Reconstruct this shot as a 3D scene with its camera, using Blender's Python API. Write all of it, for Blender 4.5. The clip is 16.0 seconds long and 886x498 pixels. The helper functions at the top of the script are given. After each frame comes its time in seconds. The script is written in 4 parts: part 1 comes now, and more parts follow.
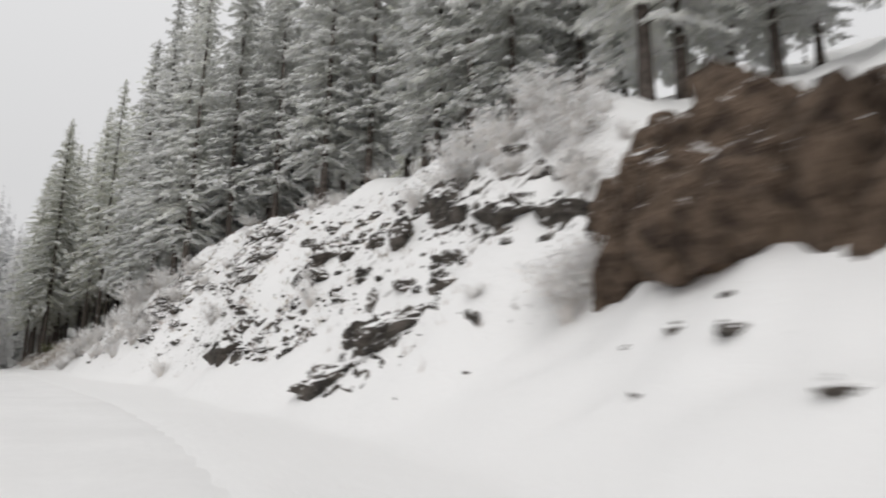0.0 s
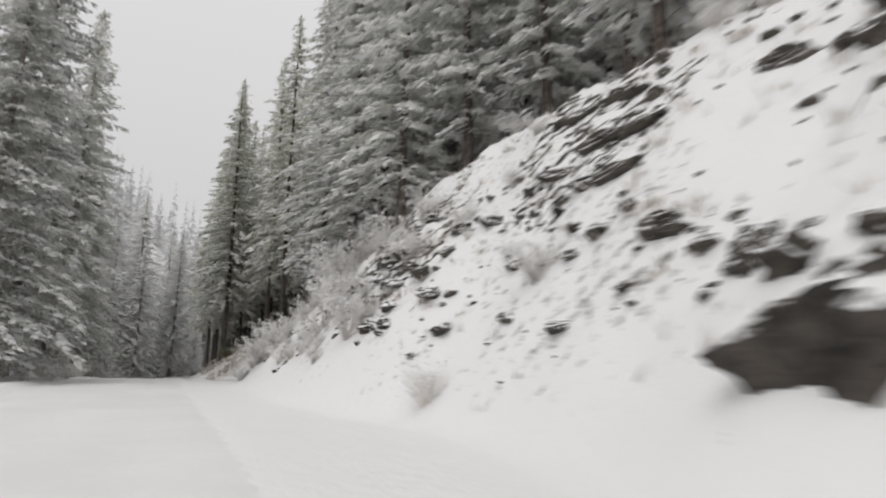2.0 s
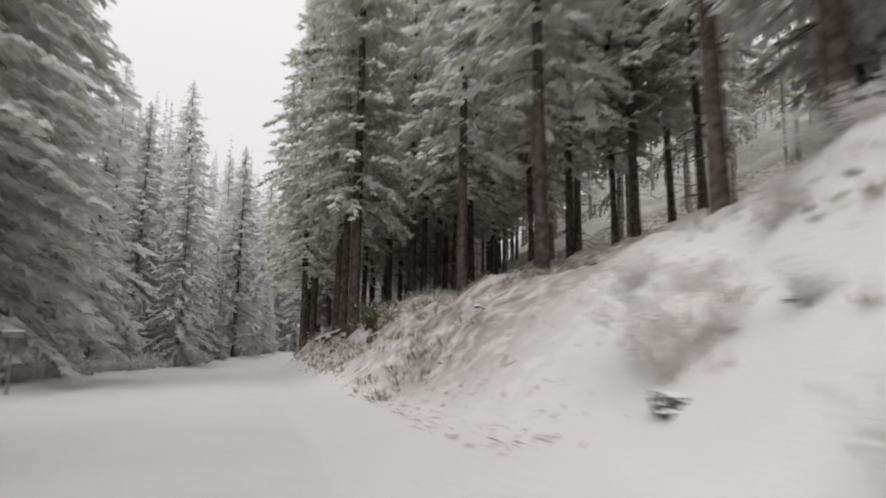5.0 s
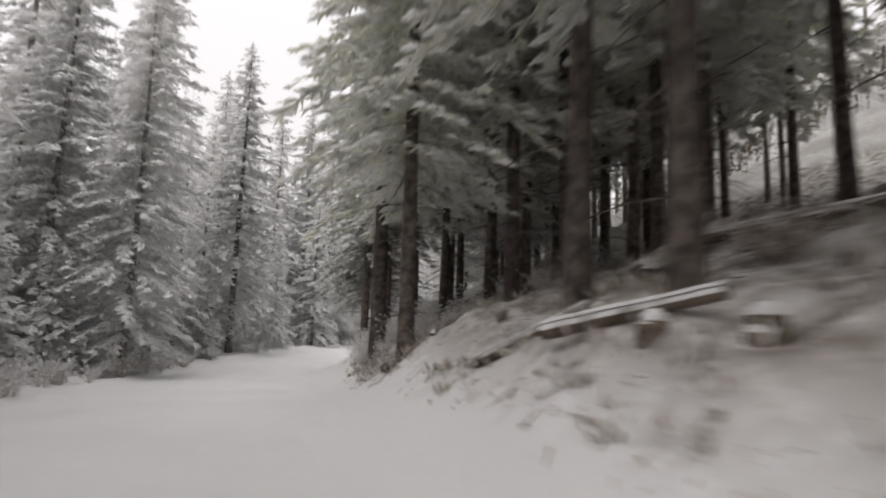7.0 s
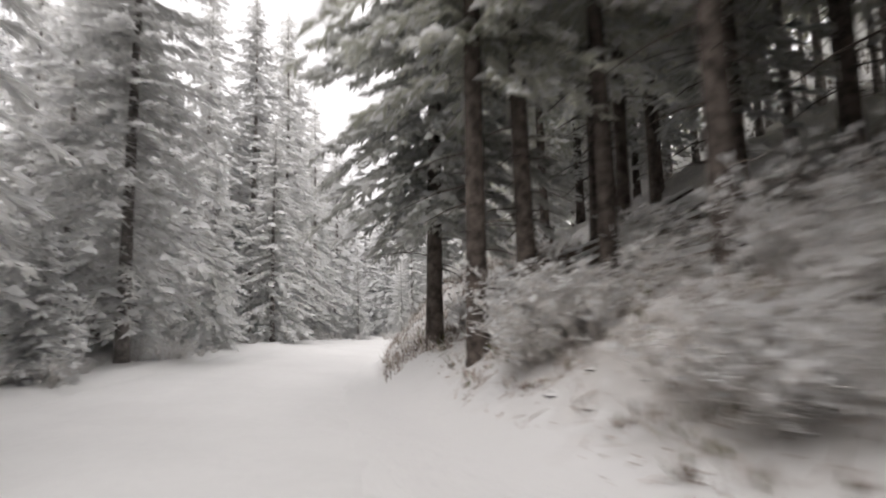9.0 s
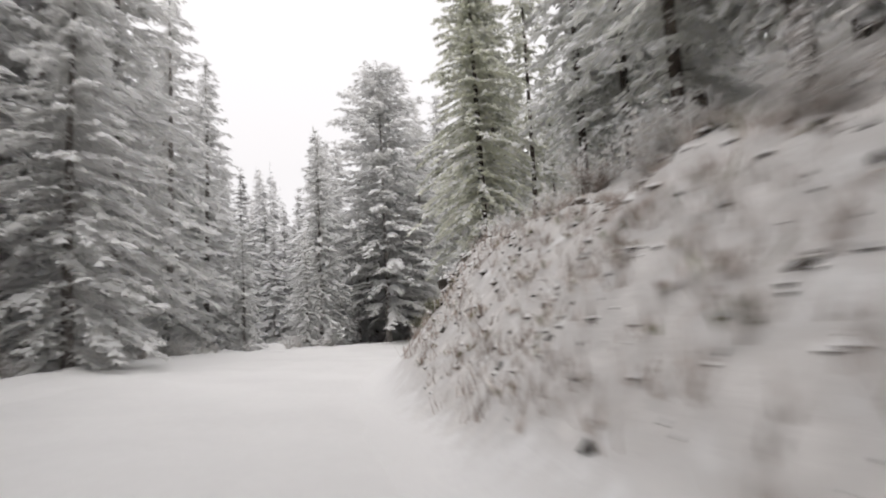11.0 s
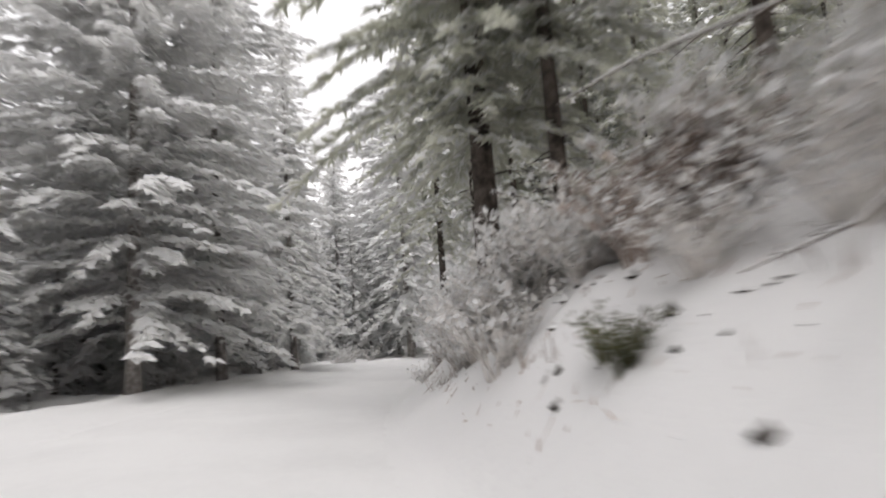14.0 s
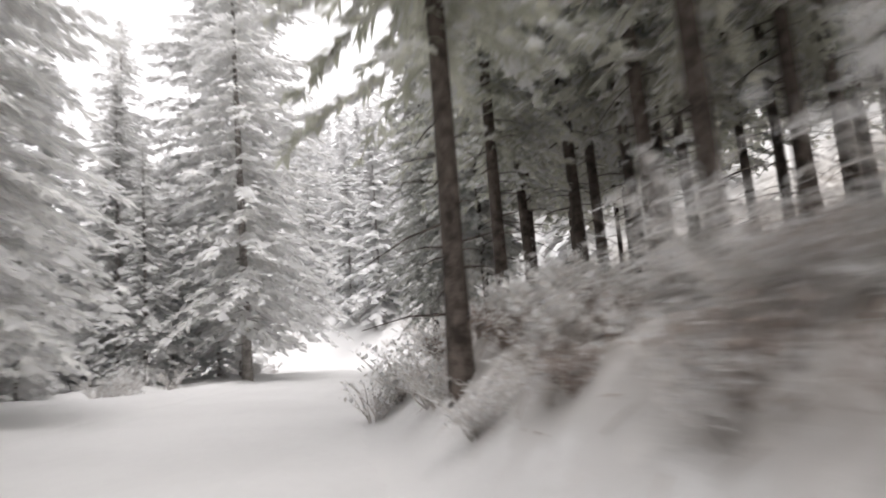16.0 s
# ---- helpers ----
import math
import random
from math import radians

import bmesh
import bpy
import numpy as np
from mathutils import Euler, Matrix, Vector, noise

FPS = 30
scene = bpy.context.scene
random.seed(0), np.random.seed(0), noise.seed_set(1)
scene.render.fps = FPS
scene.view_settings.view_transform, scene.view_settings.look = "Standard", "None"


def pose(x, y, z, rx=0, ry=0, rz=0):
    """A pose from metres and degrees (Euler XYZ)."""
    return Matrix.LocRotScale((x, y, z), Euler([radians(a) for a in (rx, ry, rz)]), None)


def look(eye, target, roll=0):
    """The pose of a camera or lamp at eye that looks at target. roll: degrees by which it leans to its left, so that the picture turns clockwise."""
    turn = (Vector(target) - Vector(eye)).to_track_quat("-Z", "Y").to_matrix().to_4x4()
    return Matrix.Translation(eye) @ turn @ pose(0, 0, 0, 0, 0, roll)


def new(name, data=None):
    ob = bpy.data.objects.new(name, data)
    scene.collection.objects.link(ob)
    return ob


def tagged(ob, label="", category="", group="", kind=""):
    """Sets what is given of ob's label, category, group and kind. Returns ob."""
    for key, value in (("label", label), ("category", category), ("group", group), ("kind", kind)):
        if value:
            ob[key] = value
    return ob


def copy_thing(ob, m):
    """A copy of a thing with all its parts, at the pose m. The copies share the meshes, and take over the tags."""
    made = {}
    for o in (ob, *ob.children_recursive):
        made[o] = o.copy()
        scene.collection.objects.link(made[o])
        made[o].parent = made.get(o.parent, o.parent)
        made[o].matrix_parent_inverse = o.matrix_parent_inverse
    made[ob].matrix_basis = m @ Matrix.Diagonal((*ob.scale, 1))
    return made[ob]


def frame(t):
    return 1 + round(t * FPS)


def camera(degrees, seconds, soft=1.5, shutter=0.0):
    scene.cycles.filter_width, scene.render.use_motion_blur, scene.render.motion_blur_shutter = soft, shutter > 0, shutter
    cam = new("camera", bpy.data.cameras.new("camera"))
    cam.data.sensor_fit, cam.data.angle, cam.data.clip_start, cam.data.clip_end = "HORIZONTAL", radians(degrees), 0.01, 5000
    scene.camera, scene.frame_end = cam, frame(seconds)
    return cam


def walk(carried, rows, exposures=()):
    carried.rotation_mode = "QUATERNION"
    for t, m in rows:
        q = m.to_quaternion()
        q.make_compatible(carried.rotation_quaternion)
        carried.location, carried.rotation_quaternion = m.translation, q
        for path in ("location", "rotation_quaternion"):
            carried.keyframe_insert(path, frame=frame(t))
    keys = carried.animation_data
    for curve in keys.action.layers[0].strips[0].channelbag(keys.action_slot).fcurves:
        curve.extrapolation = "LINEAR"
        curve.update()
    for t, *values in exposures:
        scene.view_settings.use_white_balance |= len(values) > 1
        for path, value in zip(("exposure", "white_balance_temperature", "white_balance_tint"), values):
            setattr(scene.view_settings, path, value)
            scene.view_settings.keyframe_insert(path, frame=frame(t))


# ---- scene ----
cam = camera(72.1, 16.0, 1.9, 0.6)
# seconds, place, yaw to the left, pitch up, roll
DRIVE = [
    (0.0, 0.00, 0.00, 1.35, -16.60, 11.27, 0.71),
    (0.5, -0.72, 5.04, 1.38, -11.99, 11.54, 1.22),
    (1.0, -1.74, 9.99, 1.42, -8.68, 11.78, 1.62),
    (1.5, -3.06, 14.91, 1.48, -5.26, 11.89, 1.17),
    (2.0, -4.67, 19.86, 1.55, -2.08, 11.59, 0.75),
    (2.5, -6.52, 24.90, 1.63, 0.51, 11.10, 0.24),
    (3.0, -8.57, 30.01, 1.73, 2.45, 10.58, 0.14),
    (3.5, -10.72, 35.14, 1.84, 3.59, 10.09, -0.10),
    (4.0, -12.92, 40.25, 1.96, 4.15, 9.43, -0.00),
    (4.5, -15.09, 45.33, 2.09, 3.58, 8.76, 0.42),
    (5.0, -17.15, 50.42, 2.19, 2.58, 8.74, 0.58),
    (5.5, -19.15, 55.54, 2.26, 2.00, 8.84, 0.77),
    (6.0, -21.13, 60.65, 2.28, 2.04, 8.89, 1.00),
    (6.5, -23.13, 65.77, 2.24, 2.16, 8.31, 1.42),
    (7.0, -25.12, 70.84, 2.16, 2.30, 8.08, 1.69),
    (7.5, -27.03, 75.84, 2.04, 1.91, 8.04, 1.15),
    (8.0, -28.74, 80.76, 1.88, 0.45, 7.88, 0.25),
    (8.5, -30.23, 85.58, 1.71, -1.57, 7.55, -0.60),
    (9.0, -31.49, 90.31, 1.55, -3.70, 7.31, -1.20),
    (9.5, -32.53, 95.00, 1.45, -6.37, 7.34, -1.35),
    (10.0, -33.29, 99.72, 1.43, -9.74, 7.07, -1.64),
    (10.5, -33.78, 104.50, 1.47, -12.86, 6.98, -2.31),
    (11.0, -34.02, 109.31, 1.54, -15.61, 6.90, -3.19),
    (11.5, -34.03, 114.14, 1.59, -18.44, 6.83, -4.16),
    (12.0, -33.74, 118.96, 1.61, -22.21, 6.60, -5.17),
    (12.5, -33.09, 123.72, 1.59, -26.34, 6.65, -5.61),
    (13.0, -32.13, 128.39, 1.53, -30.31, 7.07, -5.44),
    (13.5, -30.87, 132.96, 1.45, -34.25, 7.43, -4.99),
    (14.0, -29.31, 137.41, 1.34, -38.24, 7.98, -4.39),
    (14.5, -27.43, 141.72, 1.22, -42.45, 8.07, -3.88),
    (15.0, -25.22, 145.89, 1.10, -47.15, 8.11, -4.26),
    (15.5, -22.67, 149.91, 1.00, -51.73, 8.14, -4.74),
    (16.0, -19.82, 153.82, 0.91, -55.71, 8.42, -4.72),
]


def view(px, py, pz, yaw, pitch, roll):
    return pose(px, py, pz, 90 + pitch, 0, yaw) @ pose(0, 0, 0, 0, 0, roll)


walk(cam, [(r[0], view(*r[1:])) for r in DRIVE],
     exposures=[(0, -0.36, 6450, 10.5), (1, -0.45, 6460, 10.7), (3, -0.40, 6470, 11), (4, -0.24, 6480, 11.5), (7, 0.08, 6600, 14.5), (9, 0.42, 6600, 14), (9.7, 0.40, 6600, 14), (12, -0.03, 6500, 13), (13, 0.02, 6500, 13), (14, 0.28, 6500, 13.3), (14.5, 0.58, 6500, 13.5), (16, 0.63, 6550, 14)])

# ---- world and light: an even overcast sky ----
world = bpy.data.worlds.new("overcast_sky")
scene.world = world
world.use_nodes = True
nt = world.node_tree
nt.nodes.clear()
sky = nt.nodes.new("ShaderNodeTexSky")
sky.sky_type, sky.sun_disc = "NISHITA", False
sky.sun_elevation, sky.sun_rotation = radians(55), radians(203)
sky.air_density, sky.dust_density = 2.0, 6.0
dull = nt.nodes.new("ShaderNodeHueSaturation")
dull.inputs["Saturation"].default_value = 0.08
dull.inputs["Value"].default_value = 0.12
cloud = nt.nodes.new("ShaderNodeMix")
cloud.data_type = "RGBA"
cloud.inputs[0].default_value = 0.85
where = nt.nodes.new("ShaderNodeTexCoord")
split = nt.nodes.new("ShaderNodeSeparateXYZ")
band = nt.nodes.new("ShaderNodeValToRGB")
band.color_ramp.elements[0].position, band.color_ramp.elements[1].position = 0.25, 1.0
band.color_ramp.elements[0].color, band.color_ramp.elements[1].color = (0.96, 0.958, 0.956, 1), (1.28, 1.277, 1.275, 1)
nt.links.new(where.outputs["Generated"], split.inputs[0])
nt.links.new(split.outputs[2], band.inputs[0])
nt.links.new(band.outputs[0], cloud.inputs[7])
back = nt.nodes.new("ShaderNodeBackground")
back.inputs["Strength"].default_value = 1.0
wout = nt.nodes.new("ShaderNodeOutputWorld")
nt.links.new(sky.outputs[0], dull.inputs["Color"])
nt.links.new(dull.outputs[0], cloud.inputs[6])
nt.links.new(cloud.outputs[2], back.inputs[0])
nt.links.new(back.outputs[0], wout.inputs[0])

sun = new("sun", bpy.data.lights.new("sun", "SUN"))
sun.data.energy, sun.data.angle, sun.data.color = 0.95, radians(50), (1.0, 0.98, 0.95)
sun.matrix_world = look((0, 0, 60), (16, 38, 0))


# ---- materials ----
def material(name, low, high, rough=0.9, scale=3.0, bump=0.3, fine=40.0, depth=0.02, vary=0.0, ramp=(0.35, 0.65), snow=0.0, spread=0.25, thin=0.0):
    """Two colours mixed by a coarse and a fine noise, with relief; snow lies on faces that look up past that share."""
    m = bpy.data.materials.new(name)
    m.use_nodes = True
    nodes, links = m.node_tree.nodes, m.node_tree.links
    bsdf = nodes["Principled BSDF"]
    bsdf.inputs["Roughness"].default_value = rough
    bsdf.inputs["Specular IOR Level"].default_value = 0.25
    co = nodes.new("ShaderNodeNewGeometry")
    n1, n2 = nodes.new("ShaderNodeTexNoise"), nodes.new("ShaderNodeTexNoise")
    n1.inputs["Scale"].default_value, n1.inputs["Detail"].default_value = scale, 5
    n2.inputs["Scale"].default_value, n2.inputs["Detail"].default_value = fine, 3
    for n in (n1, n2):
        links.new(co.outputs["Position"], n.inputs["Vector"])
    add = nodes.new("ShaderNodeMath")
    add.operation = "MULTIPLY_ADD"
    links.new(n2.outputs[0], add.inputs[0])
    add.inputs[1].default_value = 0.35
    links.new(n1.outputs[0], add.inputs[2])
    cr = nodes.new("ShaderNodeValToRGB")
    cr.color_ramp.elements[0].position, cr.color_ramp.elements[1].position = ramp[0] + 0.17, ramp[1] + 0.17
    cr.color_ramp.elements[0].color, cr.color_ramp.elements[1].color = (*low, 1), (*high, 1)
    links.new(add.outputs[0], cr.inputs[0])
    colour = cr.outputs[0]
    if vary:
        info, hsv = nodes.new("ShaderNodeObjectInfo"), nodes.new("ShaderNodeHueSaturation")
        rng = nodes.new("ShaderNodeMapRange")
        rng.inputs["To Min"].default_value, rng.inputs["To Max"].default_value = 1 - vary, 1 + vary
        links.new(info.outputs["Random"], rng.inputs[0])
        links.new(rng.outputs[0], hsv.inputs["Value"])
        links.new(colour, hsv.inputs["Color"])
        colour = hsv.outputs[0]
    if snow:
        sep = nodes.new("ShaderNodeSeparateXYZ")
        links.new(co.outputs["Normal"], sep.inputs[0])
        mix_in = nodes.new("ShaderNodeMath")
        mix_in.operation = "MULTIPLY_ADD"
        links.new(add.outputs[0], mix_in.inputs[0])
        mix_in.inputs[1].default_value = spread * 4
        links.new(sep.outputs[2], mix_in.inputs[2])
        edge = nodes.new("ShaderNodeMapRange")
        edge.inputs["From Min"].default_value, edge.inputs["From Max"].default_value = snow + spread * 2.7 - 0.10, snow + spread * 2.7 + 0.10
        links.new(mix_in.outputs[0], edge.inputs[0])
        mx = nodes.new("ShaderNodeMix")
        mx.data_type = "RGBA"
        links.new(edge.outputs[0], mx.inputs[0])
        links.new(colour, mx.inputs[6])
        mx.inputs[7].default_value = (0.785, 0.78, 0.775, 1)
        colour = mx.outputs[2]
    links.new(colour, bsdf.inputs["Base Color"])
    if thin:
        glow, both = nodes.new("ShaderNodeBsdfTranslucent"), nodes.new("ShaderNodeMixShader")
        links.new(colour, glow.inputs["Color"])
        both.inputs[0].default_value = thin
        links.new(bsdf.outputs[0], both.inputs[1])
        links.new(glow.outputs[0], both.inputs[2])
        links.new(both.outputs[0], nodes["Material Output"].inputs["Surface"])
    if bump:
        bp = nodes.new("ShaderNodeBump")
        bp.inputs["Strength"].default_value, bp.inputs["Distance"].default_value = bump, depth
        links.new(add.outputs[0], bp.inputs["Height"])
        links.new(bp.outputs[0], bsdf.inputs["Normal"])
    return m


SNOW = material("snow", (0.74, 0.735, 0.73), (0.83, 0.825, 0.82), 0.75, 0.6, 0.5, 9.0, 0.05)
ROAD_SNOW = material("packed_snow", (0.75, 0.745, 0.74), (0.80, 0.795, 0.79), 0.7, 0.35, 0.35, 6.0, 0.03)
BANK = material("snowy_ground", (0.085, 0.068, 0.055), (0.19, 0.16, 0.135), 0.95, 3.6, 0.6, 16.0, 0.05, snow=0.37, spread=0.22)
ROCK = material("brown_rock", (0.032, 0.029, 0.026), (0.112, 0.098, 0.085), 0.92, 2.2, 0.8, 18.0, 0.08, 0.15, snow=0.56, spread=0.26)
CLIFF = material("brown_cliff", (0.040, 0.028, 0.021), (0.15, 0.108, 0.078), 0.95, 2.4, 1.0, 16.0, 0.2, snow=0.80, spread=0.22)
BARK = material("bark", (0.050, 0.041, 0.036), (0.165, 0.138, 0.121), 0.95, 5.0, 0.8, 45.0, 0.03, 0.2)
# lighter copy of the bark: haze in front of the trunks, put into the colour
BARK_PALE = material("haze_paled_bark", (0.17, 0.155, 0.145), (0.38, 0.35, 0.33), 0.95, 5.0, 0.8, 45.0, 0.03, 0.2)
# needle tones are lifted: snow dusting, plus haze put into the colour
NEEDLE = material("needles", (0.50, 0.51, 0.43), (0.82, 0.82, 0.74), 0.9, 1.2, 0, 25.0, 0, 0.2, thin=0.5)
NEEDLE_MID = material("dusted_haze_needles", (0.53, 0.535, 0.495), (0.85, 0.85, 0.815), 0.9, 1.2, 0, 25.0, 0, 0.18, thin=0.5)
NEEDLE_FROST_HAZE = material("frost_haze_needles", (0.73, 0.727, 0.71), (0.94, 0.936, 0.925), 0.9, 1.0, 0, 22.0, 0, 0.15, thin=0.5)
NEEDLE_BACK = material("hoar_haze_needles", (0.69, 0.688, 0.68), (0.89, 0.887, 0.88), 0.9, 0.9, 0, 18.0, 0, 0.12, thin=0.5)
# distance haze is painted into this colour, along with frost
NEEDLE_FAR = material("far_frost_haze_needles", (0.58, 0.58, 0.58), (0.74, 0.74, 0.74), 0.95, 0.4, 0, 8.0, 0, 0.08, thin=0.42)
BOUGH_SNOW = material("bough_snow", (0.78, 0.78, 0.78), (0.88, 0.88, 0.88), 0.8, 3.0, 0, 20.0, 0, thin=0.42)
TWIG = material("frosted_twigs", (0.62, 0.59, 0.56), (0.90, 0.88, 0.86), 0.9, 2.5, 0, 30.0, 0, 0.1, thin=0.5)
TWIG_BROWN = material("brown_twigs", (0.24, 0.195, 0.17), (0.48, 0.41, 0.365), 0.9, 2.5, 0, 30.0, 0, 0.15)
OLIVE = material("olive_leaves", (0.09, 0.095, 0.05), (0.24, 0.235, 0.14), 0.85, 2.5, 0, 30.0, 0, 0.15, thin=0.42)
DEADWOOD = material("dead_wood", (0.06, 0.045, 0.035), (0.19, 0.15, 0.12), 0.9, 4.0, 0.6, 40.0, 0.02, 0.15, snow=0.35, spread=0.2)
STEEL = material("galvanised_post", (0.16, 0.16, 0.155), (0.30, 0.30, 0.29), 0.55, 6.0, 0.1, 60.0, 0.002)



def strew(m, low, high):
    """Needle litter over the ground wherever its mesh says so, frayed by a noise of its own."""
    nodes, links = m.node_tree.nodes, m.node_tree.links
    bsdf = nodes["Principled BSDF"]
    under = bsdf.inputs["Base Color"].links[0].from_socket
    cover, co, grain = nodes.new("ShaderNodeAttribute"), nodes.new("ShaderNodeNewGeometry"), nodes.new("ShaderNodeTexNoise")
    cover.attribute_name = "needle_cover"
    grain.inputs["Scale"].default_value, grain.inputs["Detail"].default_value = 2.2, 9
    links.new(co.outputs["Position"], grain.inputs["Vector"])
    tone = nodes.new("ShaderNodeValToRGB")
    tone.color_ramp.elements[0].position, tone.color_ramp.elements[1].position = 0.36, 0.64
    tone.color_ramp.elements[0].color, tone.color_ramp.elements[1].color = (*low, 1), (*high, 1)
    links.new(grain.outputs[0], tone.inputs[0])
    share, fray, mx = nodes.new("ShaderNodeMath"), nodes.new("ShaderNodeMapRange"), nodes.new("ShaderNodeMix")
    share.operation, mx.data_type = "ADD", "RGBA"
    links.new(cover.outputs["Fac"], share.inputs[0])
    links.new(grain.outputs[0], share.inputs[1])
    fray.inputs["From Min"].default_value, fray.inputs["From Max"].default_value = 0.78, 1.22
    links.new(share.outputs[0], fray.inputs[0])
    links.new(fray.outputs[0], mx.inputs[0])
    links.new(under, mx.inputs[6])
    links.new(tone.outputs[0], mx.inputs[7])
    links.new(mx.outputs[2], bsdf.inputs["Base Color"])


strew(BANK, (0.27, 0.24, 0.21), (0.70, 0.68, 0.66))


# ---- the lie of the land: a road that follows the drive, a cut bank beside it ----
def bend(px, py, heading, steps):
    out = []
    for turn in steps:
        heading += math.radians(turn)
        px, py = px - math.sin(heading), py + math.cos(heading)
        out.append((px, py))
    return out


LINE_PTS = np.array([(r[1], r[2], r[3] - 1.35) for r in DRIVE])
RUN = np.concatenate([[0], np.cumsum(np.hypot(*np.diff(LINE_PTS[:, :2], axis=0).T))])
LENGTH = float(RUN[-1])
S_MID = np.arange(0, LENGTH, 1.0)
MID = np.stack([np.interp(S_MID, RUN, LINE_PTS[:, k]) for k in range(3)], 1)
BACK = [(LINE_PTS[0, 0] + 0.055 * n, LINE_PTS[0, 1] - n, LINE_PTS[0, 2] + 0.01 * n) for n in range(60, 0, -1)]
AHEAD = [(a, b, LINE_PTS[-1, 2] - 0.010 * n + 0.00006 * n * n) for n, (a, b) in
         enumerate(bend(LINE_PTS[-1, 0], LINE_PTS[-1, 1], math.radians(-36.9), [-0.9] * 16 + [-0.5] * 16 + [1.5] * 50 + [0] * 60))]
SPINE = np.array(BACK + [tuple(p) for p in MID] + AHEAD)
ALONG = np.concatenate([[0], np.cumsum(np.hypot(*np.diff(SPINE[:, :2], axis=0).T))]) - 60.0
TANGENT = np.gradient(SPINE[:, :2], axis=0)
TANGENT /= np.hypot(*TANGENT.T)[:, None]


def waves(px, py, size, seed):
    """Smooth, uneven swell between about -1 and 1, of that size in metres."""
    out, k = 0.0, 2 * math.pi / size
    for n in range(5):
        a = seed * 1.7 + n * 2.399
        f = k * (0.7 + 0.17 * n)
        out = out + np.sin((px * math.cos(a) + py * math.sin(a)) * f + 1.3 * n * seed + np.sin((py * math.cos(a) - px * math.sin(a)) * f * 0.6 + n))
    return out / 3.0


def beside(px, py):
    """Metres along the road, to its right (from the drive's line), and the road's height, for arrays of places."""
    px, py = np.atleast_1d(np.asarray(px, float)), np.atleast_1d(np.asarray(py, float))
    near = np.empty(len(px), int)
    for a in range(0, len(px), 20000):
        q = (px[a:a + 20000, None] - SPINE[None, :, 0]) ** 2 + (py[a:a + 20000, None] - SPINE[None, :, 1]) ** 2
        near[a:a + 20000] = q.argmin(1)
    dx, dy = px - SPINE[near, 0], py - SPINE[near, 1]
    tx, ty = TANGENT[near, 0], TANGENT[near, 1]
    fwd = dx * tx + dy * ty
    right = dx * ty - dy * tx
    return ALONG[near] + fwd.clip(-1, 1), right, SPINE[near, 2]


def by_run(s, *pairs):
    return np.interp(s, [p[0] for p in pairs], [p[1] for p in pairs])


